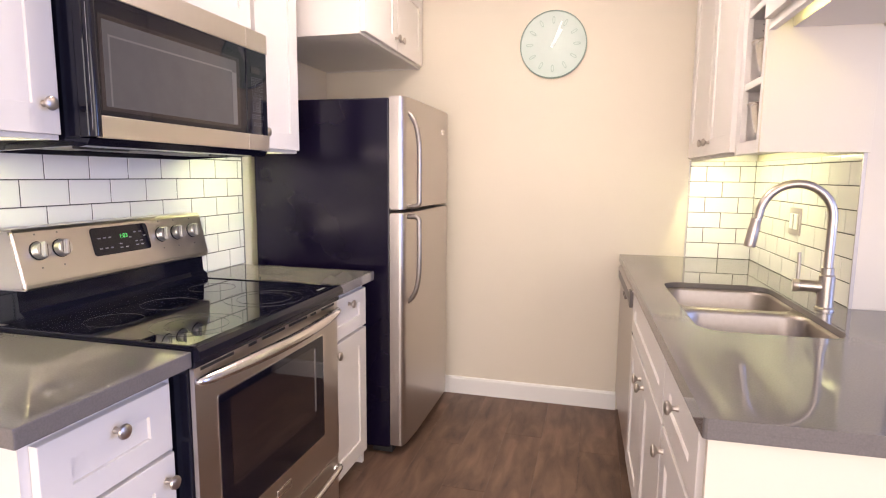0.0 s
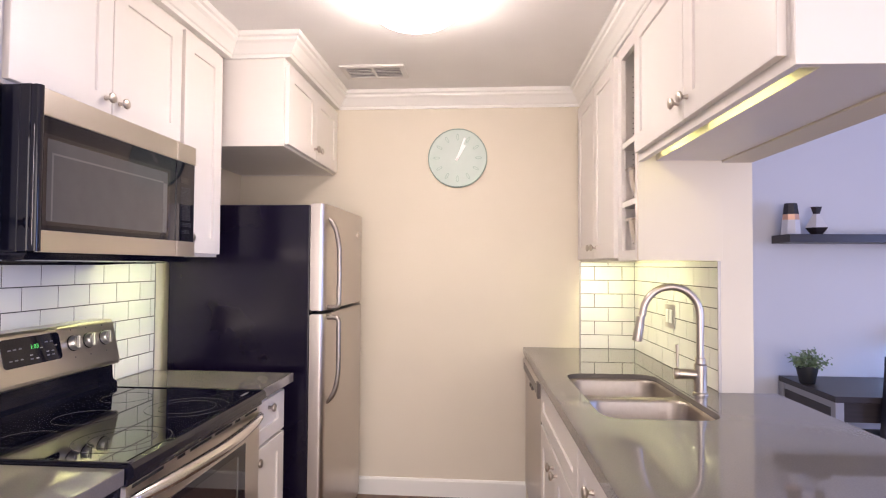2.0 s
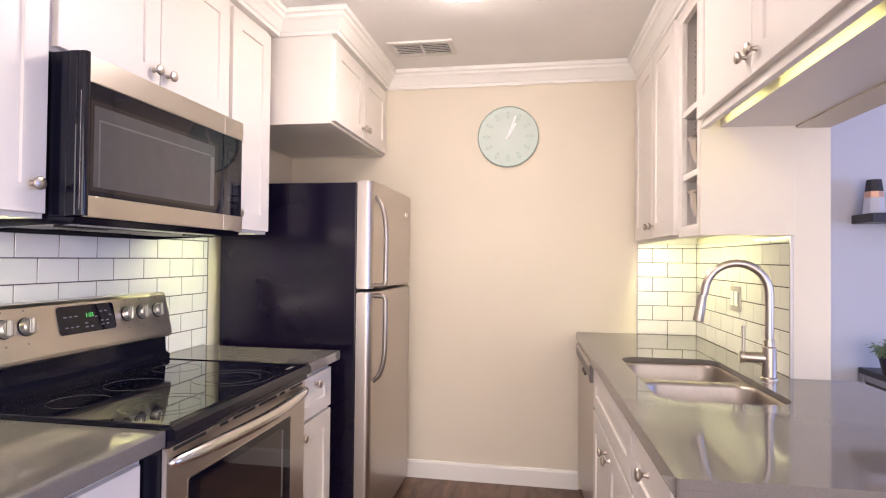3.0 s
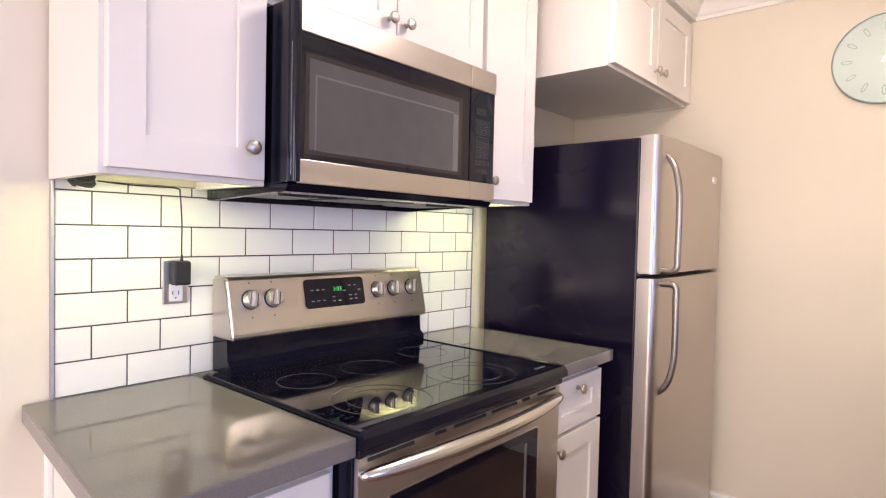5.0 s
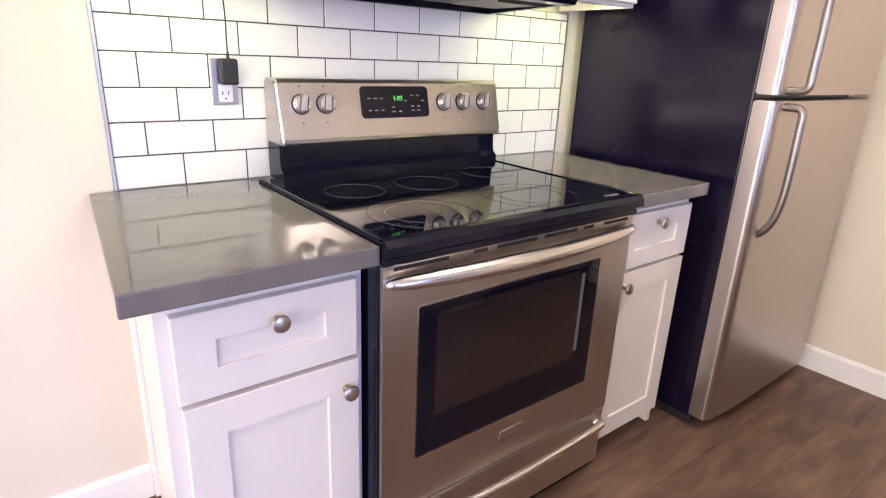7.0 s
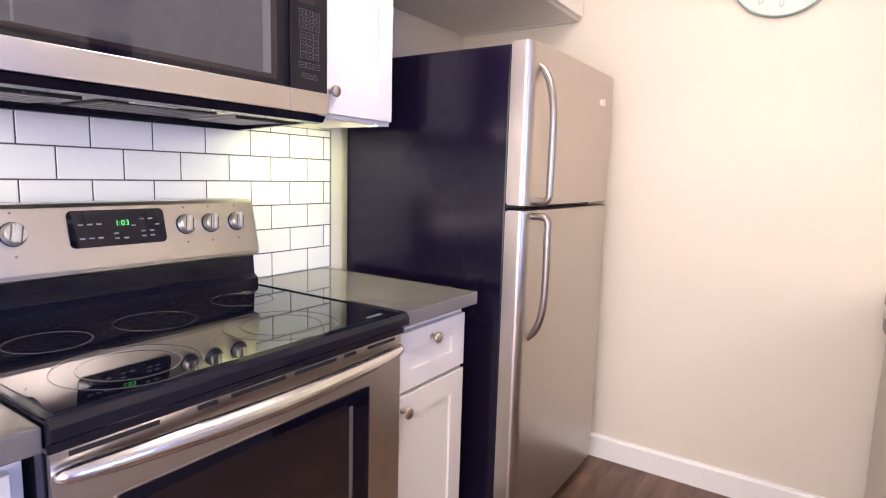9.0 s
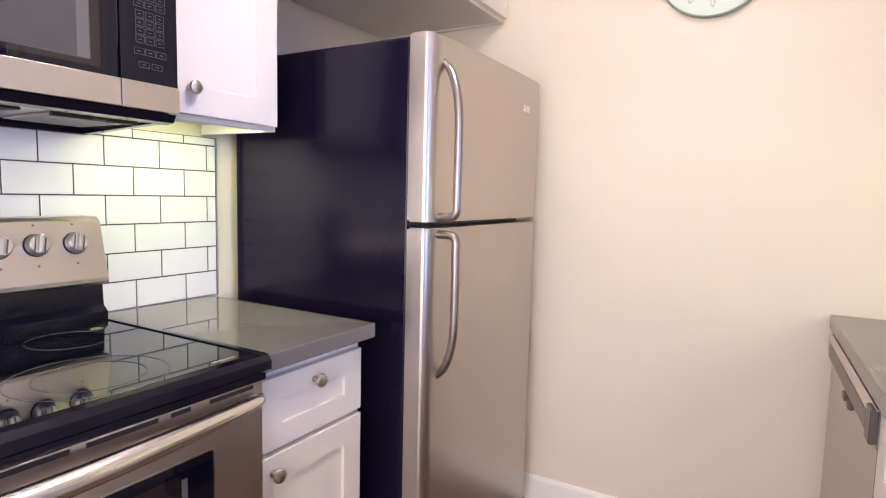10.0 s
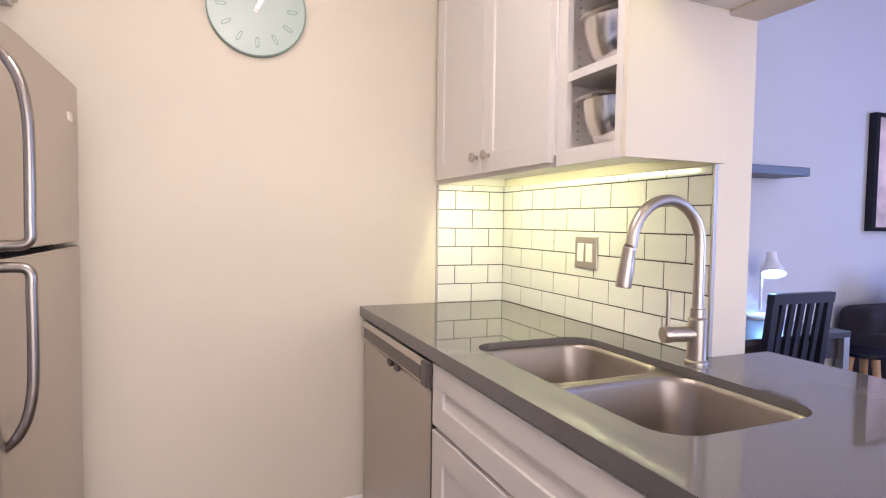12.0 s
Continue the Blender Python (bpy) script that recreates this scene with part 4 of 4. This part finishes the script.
# ---- fixtures ----
def clock():
    x, z, r = 1.300, 1.957, 0.172
    t = thing("wall_clock", (x, -0.001, z), "round pale mint glass wall clock with oval hour marks", "clock")
    part("rim", turned([(r, 0), (r, 0.020), (r - 0.003, 0.024), (r - 0.005, 0.024), (r - 0.005, 0.012), (0, 0.012)], (x, -0.001, z), (0, -1, 0), 72), CLOCK_RIM, t, smooth=True)
    part("face", turned([(r - 0.0055, 0.0125), (r - 0.0055, 0.018), (0, 0.018)], (x, -0.001, z), (0, -1, 0), 72), CLOCK_FACE, t)
    for k in range(12):
        a = math.pi * k / 6
        out = []
        for s in range(16):
            b = 2 * math.pi * s / 16
            out.append((0.0075 * math.cos(b), 0.0135 * math.sin(b) + (0.006 if math.sin(b) > 0 else -0.006)))
        own = bmesh.new()
        outer_ring = [own.verts.new((u, 0, v)) for u, v in out]
        inner_ring = [own.verts.new((u * 0.55, 0, v * 0.72)) for u, v in out]
        for s in range(16):
            own.faces.new((outer_ring[s], outer_ring[(s + 1) % 16], inner_ring[(s + 1) % 16], inner_ring[s]))
        ex = bmesh.ops.extrude_face_region(own, geom=own.faces[:])
        bmesh.ops.translate(own, verts=[v for v in ex["geom"] if isinstance(v, bmesh.types.BMVert)], vec=(0, -0.0012, 0))
        bmesh.ops.recalc_face_normals(own, faces=own.faces[:])
        m = Matrix.Translation((x, -0.0191, z)) @ Matrix.Rotation(a, 4, "Y") @ Matrix.Translation((0, 0, 0.122))
        bmesh.ops.transform(own, matrix=m, verts=own.verts)
        part("hour_mark", own, CLOCK_RIM, t)
    for name, ln, w, a, dy in (("hour_hand", 0.085, 0.0078, 29, 0.0215), ("minute_hand", 0.122, 0.0056, 20, 0.0228)):
        q = box(-w, w, -0.0008, 0.0, -0.018, ln, 0.0003, 1)
        bmesh.ops.transform(q, matrix=Matrix.Translation((x, -dy, z)) @ Matrix.Rotation(radians(a), 4, "Y"), verts=q.verts)
        part(name, q, WHITE, t, "white clock hand")
    part("hub", turned([(0.009, 0.018), (0.008, 0.026), (0, 0.027)], (x, -0.001, z), (0, -1, 0), 20), WHITE, t)


clock()


def vent():
    x0, x1, y0, y1, z = 0.710, 1.046, -0.472, -0.275, CEIL
    t = thing("ceiling_vent", ((x0 + x1) / 2, (y0 + y1) / 2, z), "white metal ceiling vent with two rows of slats", "vent")
    part("backing", box(x0 + 0.02, x1 - 0.02, y0 + 0.02, y1 - 0.02, z - 0.003, z - 0.0005), DARK, t)
    bm = box(x0, x1, y0, y0 + 0.026, z - 0.012, z, 0.003)
    box(x0, x1, y1 - 0.026, y1, z - 0.012, z, 0.003, bm=bm)
    box(x0, x0 + 0.028, y0 + 0.0262, y1 - 0.0262, z - 0.012, z, 0.003, bm=bm)
    box(x1 - 0.028, x1, y0 + 0.0262, y1 - 0.0262, z - 0.012, z, 0.003, bm=bm)
    box((x0 + x1) / 2 - 0.006, (x0 + x1) / 2 + 0.006, y0 + 0.0262, y1 - 0.0262, z - 0.012, z - 0.0031, 0.001, bm=bm)
    part("frame", bm, VENT, t)
    for k in range(6):
        y = y0 + 0.040 + k * 0.0234
        for xa, xb in ((x0 + 0.0285, (x0 + x1) / 2 - 0.0065), ((x0 + x1) / 2 + 0.0065, x1 - 0.0285)):
            q = box(xa, xb, -0.0009, 0.0009, -0.0030, 0.0030)
            bmesh.ops.transform(q, matrix=Matrix.Translation((0, y, z - 0.0085)) @ Matrix.Rotation(radians(-20), 4, "X"), verts=q.verts)
            part("slat", q, VENT, t)


vent()

t = thing("ceiling_lamp", (1.20, -1.23, CEIL), "round flush ceiling lamp with a bright white glass dome", "ceiling lamp")
part("base", turned([(0.195, 0), (0.195, -0.018), (0.18, -0.022), (0, -0.022)], (1.20, -1.23, CEIL - 0.001), seg=48), TRIM, t)
part("dome", turned([(0.176, -0.0225), (0.182, -0.045), (0.172, -0.078), (0.135, -0.105), (0.07, -0.122), (0, -0.126)], (1.20, -1.23, CEIL - 0.001), seg=48), DOME, t, "bright white glass dome", True)


def led(label, x0, x1, y0, y1, z, mat=STRIP, tall=0.008):
    t = thing("led_light_bar", ((x0 + x1) / 2, (y0 + y1) / 2, z), label, "light bar", "light bars under the cabinets")
    part("housing", box(x0, x1, y0, y1, z - tall, z, 0.001), WHITE, t)
    part("diffuser", box(x0 + 0.004, x1 - 0.004, y0 + 0.006, y1 - 0.006, z - tall - 0.003, z - tall - 0.0002), mat, t, "glowing warm yellow diffuser")
    return t


L = "slim glowing warm light bar under a wall cabinet"
led(L, 0.250, 0.272, -2.36, -2.10, 1.3795)
led(L, 0.250, 0.272, -1.22, -0.93, 1.3895)
RIGHT_LEDS = [led(L, RF + 0.0205, RF + 0.0325, -0.40, -0.09, 1.3845, STRIP_SINK, 0.004), led(L, RF + 0.0205, RF + 0.0325, -0.80, -0.46, 1.3845, STRIP_SINK, 0.004),
              led(L, RF + 0.0205, RF + 0.0385, -1.46, -1.20, PZ + 0.0448, STRIP_LOW), led(L, RF + 0.0205, RF + 0.0385, -2.02, -1.60, PZ + 0.0448, STRIP_LOW)]


def plate(name, label, x, s, y, z, w, h, mat):
    t = thing(name, (x, y, z - h / 2), label, "outlet" if "outlet" in name else "switch")
    lo, hi = sorted((x, x + s * 0.006))
    p = part("cover_plate", box(lo, hi, y - w / 2, y + w / 2, z - h / 2, z + h / 2, 0.002), mat, t)
    return t


STEEL_PLATE = STEEL
t = plate("outlet", "steel outlet plate with a white socket and a plugged-in black adapter", 0.0005, 1, -2.112, 1.112, 0.064, 0.110, STEEL_PLATE)
part("socket", prism(rounded(-2.1285, -2.0955, 1.064, 1.108, 0.003), "x", 0.006, 0.0085), WHITE, t)
for dy in (-0.007, 0.007):
    part("slot", box(0.0086, 0.0089, -2.113 + dy - 0.001, -2.113 + dy + 0.001, 1.080, 1.090), DARK, t)
part("ground_slot", turned([(0.0022, 0), (0.0022, 0.0003)], (0.0086, -2.113, 1.072), (1, 0, 0), 10), DARK, t)
a = thing("power_adapter", (0.02, -2.106, 1.11), "black plug-in power adapter with a thin black lead", "adapter")
part("housing", box(0.0092, 0.040, -2.129, -2.087, 1.106, 1.166, 0.005), BLACK_MATT, a)
pts = smooth_path([(0.026, -2.106, 1.168), (0.024, -2.106, 1.20), (0.020, -2.104, 1.265), (0.020, -2.109, 1.336), (0.030, -2.118, 1.3475), (0.034, -2.150, 1.3490), (0.016, -2.205, 1.3495), (0.030, -2.260, 1.3500), (0.050, -2.305, 1.3510)])
part("lead", tube(pts, 0.0018, 8), BLACK_MATT, a, smooth=True)
part("strain_relief", turned([(0.0042, 0), (0.0024, 0.016), (0, 0.0165)], (0.0255, -2.106, 1.1655), (0, 0, 1), 14), BLACK_MATT, a, smooth=True)
b = thing("coiled_cable", (0.052, -2.337, 1.345), "small bundle of coiled black cable under the wall cabinet", "cable")
rng = random.Random(11)
loop = []
for k in range(72):
    w = 2 * math.pi * k / 12.5
    r = 0.019 + 0.006 * math.sin(0.9 * k)
    loop.append((0.052 + 0.9 * r * math.cos(w), -2.337 + r * math.sin(w) + rng.uniform(-0.003, 0.003), 1.3500 + 0.011 * math.sin(0.37 * k) + rng.uniform(-0.002, 0.002)))
part("coil", tube(smooth_path(loop, 4), 0.0030, 6), BLACK_MATT, b, smooth=True)
part("tie", box(0.048, 0.057, -2.362, -2.312, 1.342, 1.3795, 0.002), BLACK_MATT, b)

t = plate("light_switch", "steel double switch plate with two white rockers", RX - 0.0005, -1, -0.597, 1.104, 0.118, 0.108, STEEL_PLATE)
for dy in (-0.023, 0.023):
    part("rocker", box(RX - 0.011, RX - 0.0066, -0.597 + dy - 0.017, -0.597 + dy + 0.017, 1.073, 1.135, 0.002), WHITE, t, "white rocker switch")

# ---- living room ----
def desk():
    t = thing("desk", (3.75, 0.03, 0), "dark espresso desk with silver metal legs", "desk")
    x0, x1, y0, y1 = 3.155, 3.96, -0.405, 0.13
    part("desktop", box(x0, x1, y0, y1, 0.680, 0.710, 0.002), ESPRESSO, t)
    part("apron", box(x0 + 0.044, x1 - 0.044, y0 + 0.03, y0 + 0.05, 0.58, 0.6798), ESPRESSO, t)
    part("side_apron", box(x0 + 0.012, x0 + 0.028, y0 + 0.045, y1 - 0.045, 0.58, 0.67), ESPRESSO, t)
    part("side_apron", box(x1 - 0.028, x1 - 0.012, y0 + 0.045, y1 - 0.045, 0.58, 0.67), ESPRESSO, t)
    for x in (x0 + 0.002, x1 - 0.042):
        for y in (y0 + 0.002, y1 - 0.042):
            part("leg", box(x, x + 0.04, y, y + 0.04, 0, 0.6795, 0.002), GREY_METAL, t)
        part("rail", box(x + 0.004, x + 0.036, y0 + 0.043, y1 - 0.043, 0.647, 0.6796, 0.001), GREY_METAL, t)


desk()
t = tagged(part("wall_shelf", box(3.132, 4.115, -0.055, 0.149, 1.471, 1.517, 0.002), ESPRESSO), "dark espresso floating shelf on the wall", "shelf")
v = thing("vase", (3.190, 0.05, 1.517), "faceted grey vase with a copper band and dark neck", "vase", "vases on the shelf")
part("body", turned([(0.052, 0), (0.045, 0.084)], (3.190, 0.05, 1.5173), seg=8), STONEWARE, v)
part("band", turned([(0.045, 0.084), (0.042, 0.116)], (3.190, 0.05, 1.5173), seg=8), COPPER, v, "copper band")
part("neck", turned([(0.042, 0.116), (0.034, 0.178), (0.028, 0.178), (0.028, 0.168), (0, 0.168)], (3.190, 0.05, 1.5173), seg=8), ESPRESSO, v)
v = thing("vase", (3.330, 0.05, 1.517), "small faceted vase, dark base and grey shoulders", "vase", "vases on the shelf")
part("foot", turned([(0.030, 0), (0.062, 0.040)], (3.330, 0.05, 1.5173), seg=6), ESPRESSO, v)
part("body", turned([(0.062, 0.040), (0.018, 0.118)], (3.330, 0.05, 1.5173), seg=6), STONEWARE, v)
part("neck", turned([(0.018, 0.118), (0.031, 0.158), (0.024, 0.158), (0, 0.144)], (3.330, 0.05, 1.5173), seg=6), ESPRESSO, v)


def plant(x, y, z):
    t = thing("potted_plant", (x, y, z), "small leafy green plant in a black pot", "plant")
    part("pot", turned([(0.034, 0), (0.037, 0.004), (0.054, 0.088), (0.054, 0.095), (0.049, 0.095), (0.046, 0.08), (0, 0.08)], (x, y, z), seg=32), BLACK_MATT, t, smooth=True)
    rng = random.Random(4)
    stems, leaves = bmesh.new(), bmesh.new()
    for k in range(46):
        a, tilt = rng.uniform(0, 6.283), rng.uniform(0.05, 1.0)
        ln = rng.uniform(0.055, 0.105)
        d = Vector((math.cos(a) * math.sin(tilt), math.sin(a) * math.sin(tilt), math.cos(tilt)))
        p0 = Vector((x, y, z + 0.08)) + Vector((math.cos(a), math.sin(a), 0)) * rng.uniform(0, 0.04)
        p1 = p0 + d * ln
        tube([p0, (p0 + p1) / 2 + Vector((0, 0, 0.008)), p1], 0.0012, 4, bm=stems)
        for j in range(9):
            c = p0.lerp(p1, 0.35 + 0.65 * j / 8) + Vector([rng.uniform(-0.012, 0.012) for _ in range(3)])
            s = rng.uniform(0.008, 0.013)
            m = Matrix.Translation(c) @ Euler([rng.uniform(-1.0, 1.0), rng.uniform(-1.0, 1.0), rng.uniform(0, 6.28)]).to_matrix().to_4x4()
            vs = [leaves.verts.new(m @ Vector(q)) for q in ((0, 0, 0), (s * 0.7, s * 0.55, s * 0.18), (s * 1.5, s * 0.35, 0.0), (s * 1.9, 0, -s * 0.15), (s * 1.5, -s * 0.35, 0), (s * 0.7, -s * 0.55, s * 0.18))]
            leaves.faces.new(vs)
    part("stems", stems, LEAF, t)
    part("leaves", leaves, LEAF, t, "many small green leaves")


plant(3.195, -0.09, 0.7105)


def desk_lamp(x, y):
    t = thing("desk_lamp", (x, y, 0.7105), "white desk lamp, lit, with a bell shade", "desk lamp")
    part("base", turned([(0.085, 0), (0.085, 0.012), (0.078, 0.020), (0, 0.022)], (x, y, 0.7107), seg=40), LAMP_WHITE, t, smooth=True)
    top = Vector((x + 0.066, y + 0.012, 1.030))
    part("stem", tube(smooth_path([(x, y, 0.755), (x, y, 0.90), (x + 0.010, y + 0.004, 0.985), top]), 0.008, 12), LAMP_WHITE, t, smooth=True)
    ax = Vector((-0.27, -0.335, -0.90)).normalized()
    p = top + Vector((0.008, -0.006, 0.026))
    prof = [(0.0, 0), (0.026, 0.0), (0.029, 0.042), (0.037, 0.063), (0.055, 0.092), (0.063, 0.121), (0.060, 0.121), (0.051, 0.092), (0.033, 0.065), (0.024, 0.046), (0, 0.042)]
    s = part("shade", turned(prof, p, ax, 40), LAMP_WHITE, t, "white bell shade", True)
    part("bulb", turned([(0, 0.060), (0.017, 0.065), (0.023, 0.084), (0.018, 0.104), (0, 0.110)], p, ax, 24), BULB, s, "cool white bulb", True)


desk_lamp(3.865, 0.01)


def chair(x, y):
    t = thing("desk_chair", (x, y, 0), "black stained wooden chair with a slatted back", "chair")
    part("seat", box(x - 0.19, x + 0.19, y - 0.20, y + 0.20, 0.43, 0.46, 0.008), CHAIR_WOOD, t)
    for dx in (-0.17, 0.17):
        part("front_leg", box(x + dx - 0.018, x + dx + 0.018, y + 0.155, y + 0.19, 0, 0.4295, 0.003), CHAIR_WOOD, t)
        q = prism([(y - 0.19, 0), (y - 0.155, 0), (y - 0.165, 0.46), (y - 0.215, 0.90), (y - 0.245, 0.90), (y - 0.20, 0.46)], "x", x + dx - 0.018, x + dx + 0.018)
        part("back_post", q, CHAIR_WOOD, t)
    part("top_rail", prism([(y - 0.2455, 0.866), (y - 0.209, 0.866), (y - 0.214, 0.912), (y - 0.250, 0.912)], "x", x - 0.1885, x + 0.1885), CHAIR_WOOD, t)
    part("low_rail", box(x - 0.152, x + 0.152, y - 0.205, y - 0.175, 0.53, 0.57, 0.002), CHAIR_WOOD, t)
    for k in range(5):
        sx = x - 0.116 + k * 0.058
        part("slat", prism([(y - 0.198, 0.5702), (y - 0.182, 0.5702), (y - 0.222, 0.8658), (y - 0.239, 0.8658)], "x", sx - 0.013, sx + 0.013), CHAIR_WOOD, t)


chair(3.55, -0.225)

t = thing("side_table", (4.32, -0.24, 0), "round black side table with pale wooden legs", "side table")
part("tabletop", turned([(0.125, 0), (0.13, 0.004), (0.13, 0.02), (0.127, 0.024), (0, 0.024)], (4.32, -0.24, 0.535), seg=48), BLACK, t, smooth=True)
for k in range(3):
    a = 2.1 * k + 0.5
    part("leg", tube([(4.32 + 0.06 * math.cos(a), -0.24 + 0.06 * math.sin(a), 0.5345), (4.32 + 0.12 * math.cos(a), -0.24 + 0.12 * math.sin(a), 0.0)], [0.02, 0.013], 14), PINE, t, smooth=True)


def sofa(x0, x1, y0, y1):
    t = thing("sofa", ((x0 + x1) / 2, (y0 + y1) / 2, 0), "charcoal cloth sofa against the wall", "sofa")
    part("base", box(x0, x1, y0, y1, 0.06, 0.30, 0.03, 3), SOFA, t, smooth=True)
    part("seat_cushion", box(x0 + 0.16, x1 - 0.16, y0 - 0.01, y1 - 0.2, 0.301, 0.45, 0.04, 3), SOFA, t, smooth=True)
    part("backrest", box(x0 + 0.02, x1 - 0.02, y1 - 0.22, y1, 0.301, 0.74, 0.06, 3), SOFA, t, smooth=True)
    for x in (x0, x1 - 0.15):
        part("armrest", box(x, x + 0.15, y0, y1 - 0.05, 0.302, 0.60, 0.04, 3), SOFA, t, smooth=True)
    for x in (x0 + 0.08, x1 - 0.08):
        for y in (y0 + 0.08, y1 - 0.08):
            part("leg", turned([(0.02, 0), (0.025, 0.062)], (x, y, 0)), BLACK_MATT, t)


sofa(4.60, 6.27, -0.74, 0.12)
own = bmesh.new()
bmesh.ops.create_cube(own, size=1)
bmesh.ops.subdivide_edges(own, edges=own.edges[:], cuts=7, use_grid_fill=True)
for q in own.verts:
    e = max(abs(q.co.x), abs(q.co.z)) * 2
    q.co.y *= 0.16 * (1 - 0.75 * e ** 3) + 0.02
    q.co.x *= 0.46
    q.co.z *= 0.46
bmesh.ops.transform(own, matrix=pose(5.03, -0.17, 0.68, -18, 24, 8), verts=own.verts)
tagged(part("throw_pillow", own, CUSHION, smooth=True), "white throw pillow leaning on the sofa", "pillow")

t = thing("framed_picture", (5.3, 0.13, 1.18), "large pastel print in a black frame", "picture")
for x0, x1, z0, z1 in ((4.89, 4.93, 1.18, 1.905), (5.67, 5.71, 1.18, 1.905), (4.9302, 5.6698, 1.18, 1.205), (4.9302, 5.6698, 1.88, 1.905)):
    part("frame", box(x0, x1, 0.105, 0.149, z0, z1, 0.002), BLACK, t)
part("print", box(4.93, 5.67, 0.13, 0.138, 1.204, 1.881), ART, t)

# ---- tiles and planks ----
def tile_mesh(w, h, name="tile"):
    """A glazed tile in the local yz plane, its face at x = 0, with eased edges."""
    own = box(-0.007, 0.0, 0, w, 0, h)
    top = [e for e in own.edges if all(v.co.x > -0.001 for v in e.verts)]
    bmesh.ops.bevel(own, geom=top, offset=0.0012, segments=1, affect="EDGES")
    me = bpy.data.meshes.new(name)
    own.to_mesh(me)
    own.free()
    me.materials.append(TILE)
    return me


MESHES = {}


def tiled(parent, length, place, pw=0.1540, ph=0.0775, start=0.0, top=0.490, gap=0.0034, rows=7):
    """Running-bond tiles along a run; place(u, v) gives the pose of a tile's lower corner."""
    for r in range(rows):
        v = r * ph
        h = min(ph, top - v) - gap
        if h < 0.006:
            continue
        u = start if r % 2 == 0 else start + (-pw / 2 if start > -pw / 2 else pw / 2)
        while u + pw < gap:
            u += pw
        while u < length - 0.006:
            a, b = max(u, 0), min(u + pw, length)
            w = b - a - gap
            if w > 0.005:
                key = (round(w, 4), round(h, 4))
                if key not in MESHES:
                    MESHES[key] = tile_mesh(w, h)
                ob = new("tile", MESHES[key])
                ob.parent = parent
                ob.matrix_basis = place(a + gap / 2, v + gap / 2)
            u += pw


bs = thing("backsplash", (0, -1.58, CT), "white subway tile backsplash with dark grout", "backsplash", "backsplashes", "structure")
part("grout", box(-0.0078, -0.0018, -2.375, -0.878, CT + 0.0005, CT + 0.490), GROUT, bs)
part("edge_trim", box(-0.0076, 0.003, -2.382, -2.3755, CT + 0.0005, CT + 0.491), EDGE, bs)
part("edge_trim", box(-0.0076, 0.001, -0.8775, -0.874, CT + 0.0005, CT + 0.491), EDGE, bs)
tiled(bs, 1.497, lambda u, v: pose(0, -2.375 + u + 1.58, v), pw=0.1545, start=-0.003)
bs = thing("backsplash", (RX, -0.53, CT), "white subway tile backsplash with dark grout", "backsplash", "backsplashes", "structure")
part("grout", box(RX + 0.0018, RX + 0.0078, -1.104, -0.0085, CT + 0.0005, CT + 0.489), GROUT, bs)
part("edge_trim", box(RX - 0.003, RX + 0.0076, -1.112, -1.1045, CT + 0.0005, CT + 0.490), EDGE, bs)
tiled(bs, 1.095, lambda u, v: pose(0, 0.53 - 0.0088 - u, v, 0, 0, 180), pw=0.1560, start=0.0)

SPLASH = bs
bs = thing("backsplash", (RX, -0.53, CT), "white subway tile backsplash with dark grout", "backsplash", "backsplashes", "structure")
part("grout", box(RF, RX + 0.0078, -0.0062, -0.0005, CT + 0.0005, CT + 0.489), GROUT, bs)
part("edge_trim", box(RF - 0.006, RF - 0.0002, -0.010, -0.0005, CT + 0.0005, CT + 0.490), EDGE, bs)
tiled(bs, RX - RF, lambda u, v: pose(RF - RX + u, 0.522, v, 0, 0, -90))

# the sink run stands a degree and a half out of square with the end wall
RUN = pose(2.1, 0, 0, 0, 0, 1.5) @ pose(-2.1, 0, 0)
for ob in list(scene.objects):
    if ob.parent is None and (ob in (STUB, SPLASH) or ob.get("group") in ("wall cabinets by the sink", "base cabinets by the sink", "bowls in the open cabinet") or ob in RIGHT_LEDS
                              or ob.name.split(".")[0] in ("dishwasher", "sink", "faucet", "light_switch", "peninsula_end_panel") or ob.get("label", "").startswith("long grey")):
        ob.matrix_basis = RUN @ ob.matrix_basis
        if ob.name.split(".")[0] == "dishwasher":
            ob.location.y -= 0.004


def plank_mesh(w, ln):
    own = box(0, w, 0, ln, -0.012, 0.0)
    top = [e for e in own.edges if all(v.co.z > -0.001 for v in e.verts)]
    bmesh.ops.bevel(own, geom=top, offset=0.0006, segments=1, affect="EDGES")
    me = bpy.data.meshes.new("plank")
    own.to_mesh(me)
    own.free()
    me.materials.append(PLANK)
    return me


PW, PL = 0.18, 1.22
PLANKS = {}
rng = random.Random(7)
x = -0.1
while x < EAST - 0.02:
    y = 0.14 + rng.uniform(0, PL)
    while y > BACK + 0.02:
        top, low = min(y, 0.145), max(y - PL, BACK)
        if top - low > 0.01:
            key = round(top - low, 3)
            if key not in PLANKS:
                PLANKS[key] = plank_mesh(PW - 0.0004, key - 0.0004)
            ob = new("plank", PLANKS[key])
            ob.parent = floor
            ob.location = (x, low, 0)
        y -= PL
    x += PW
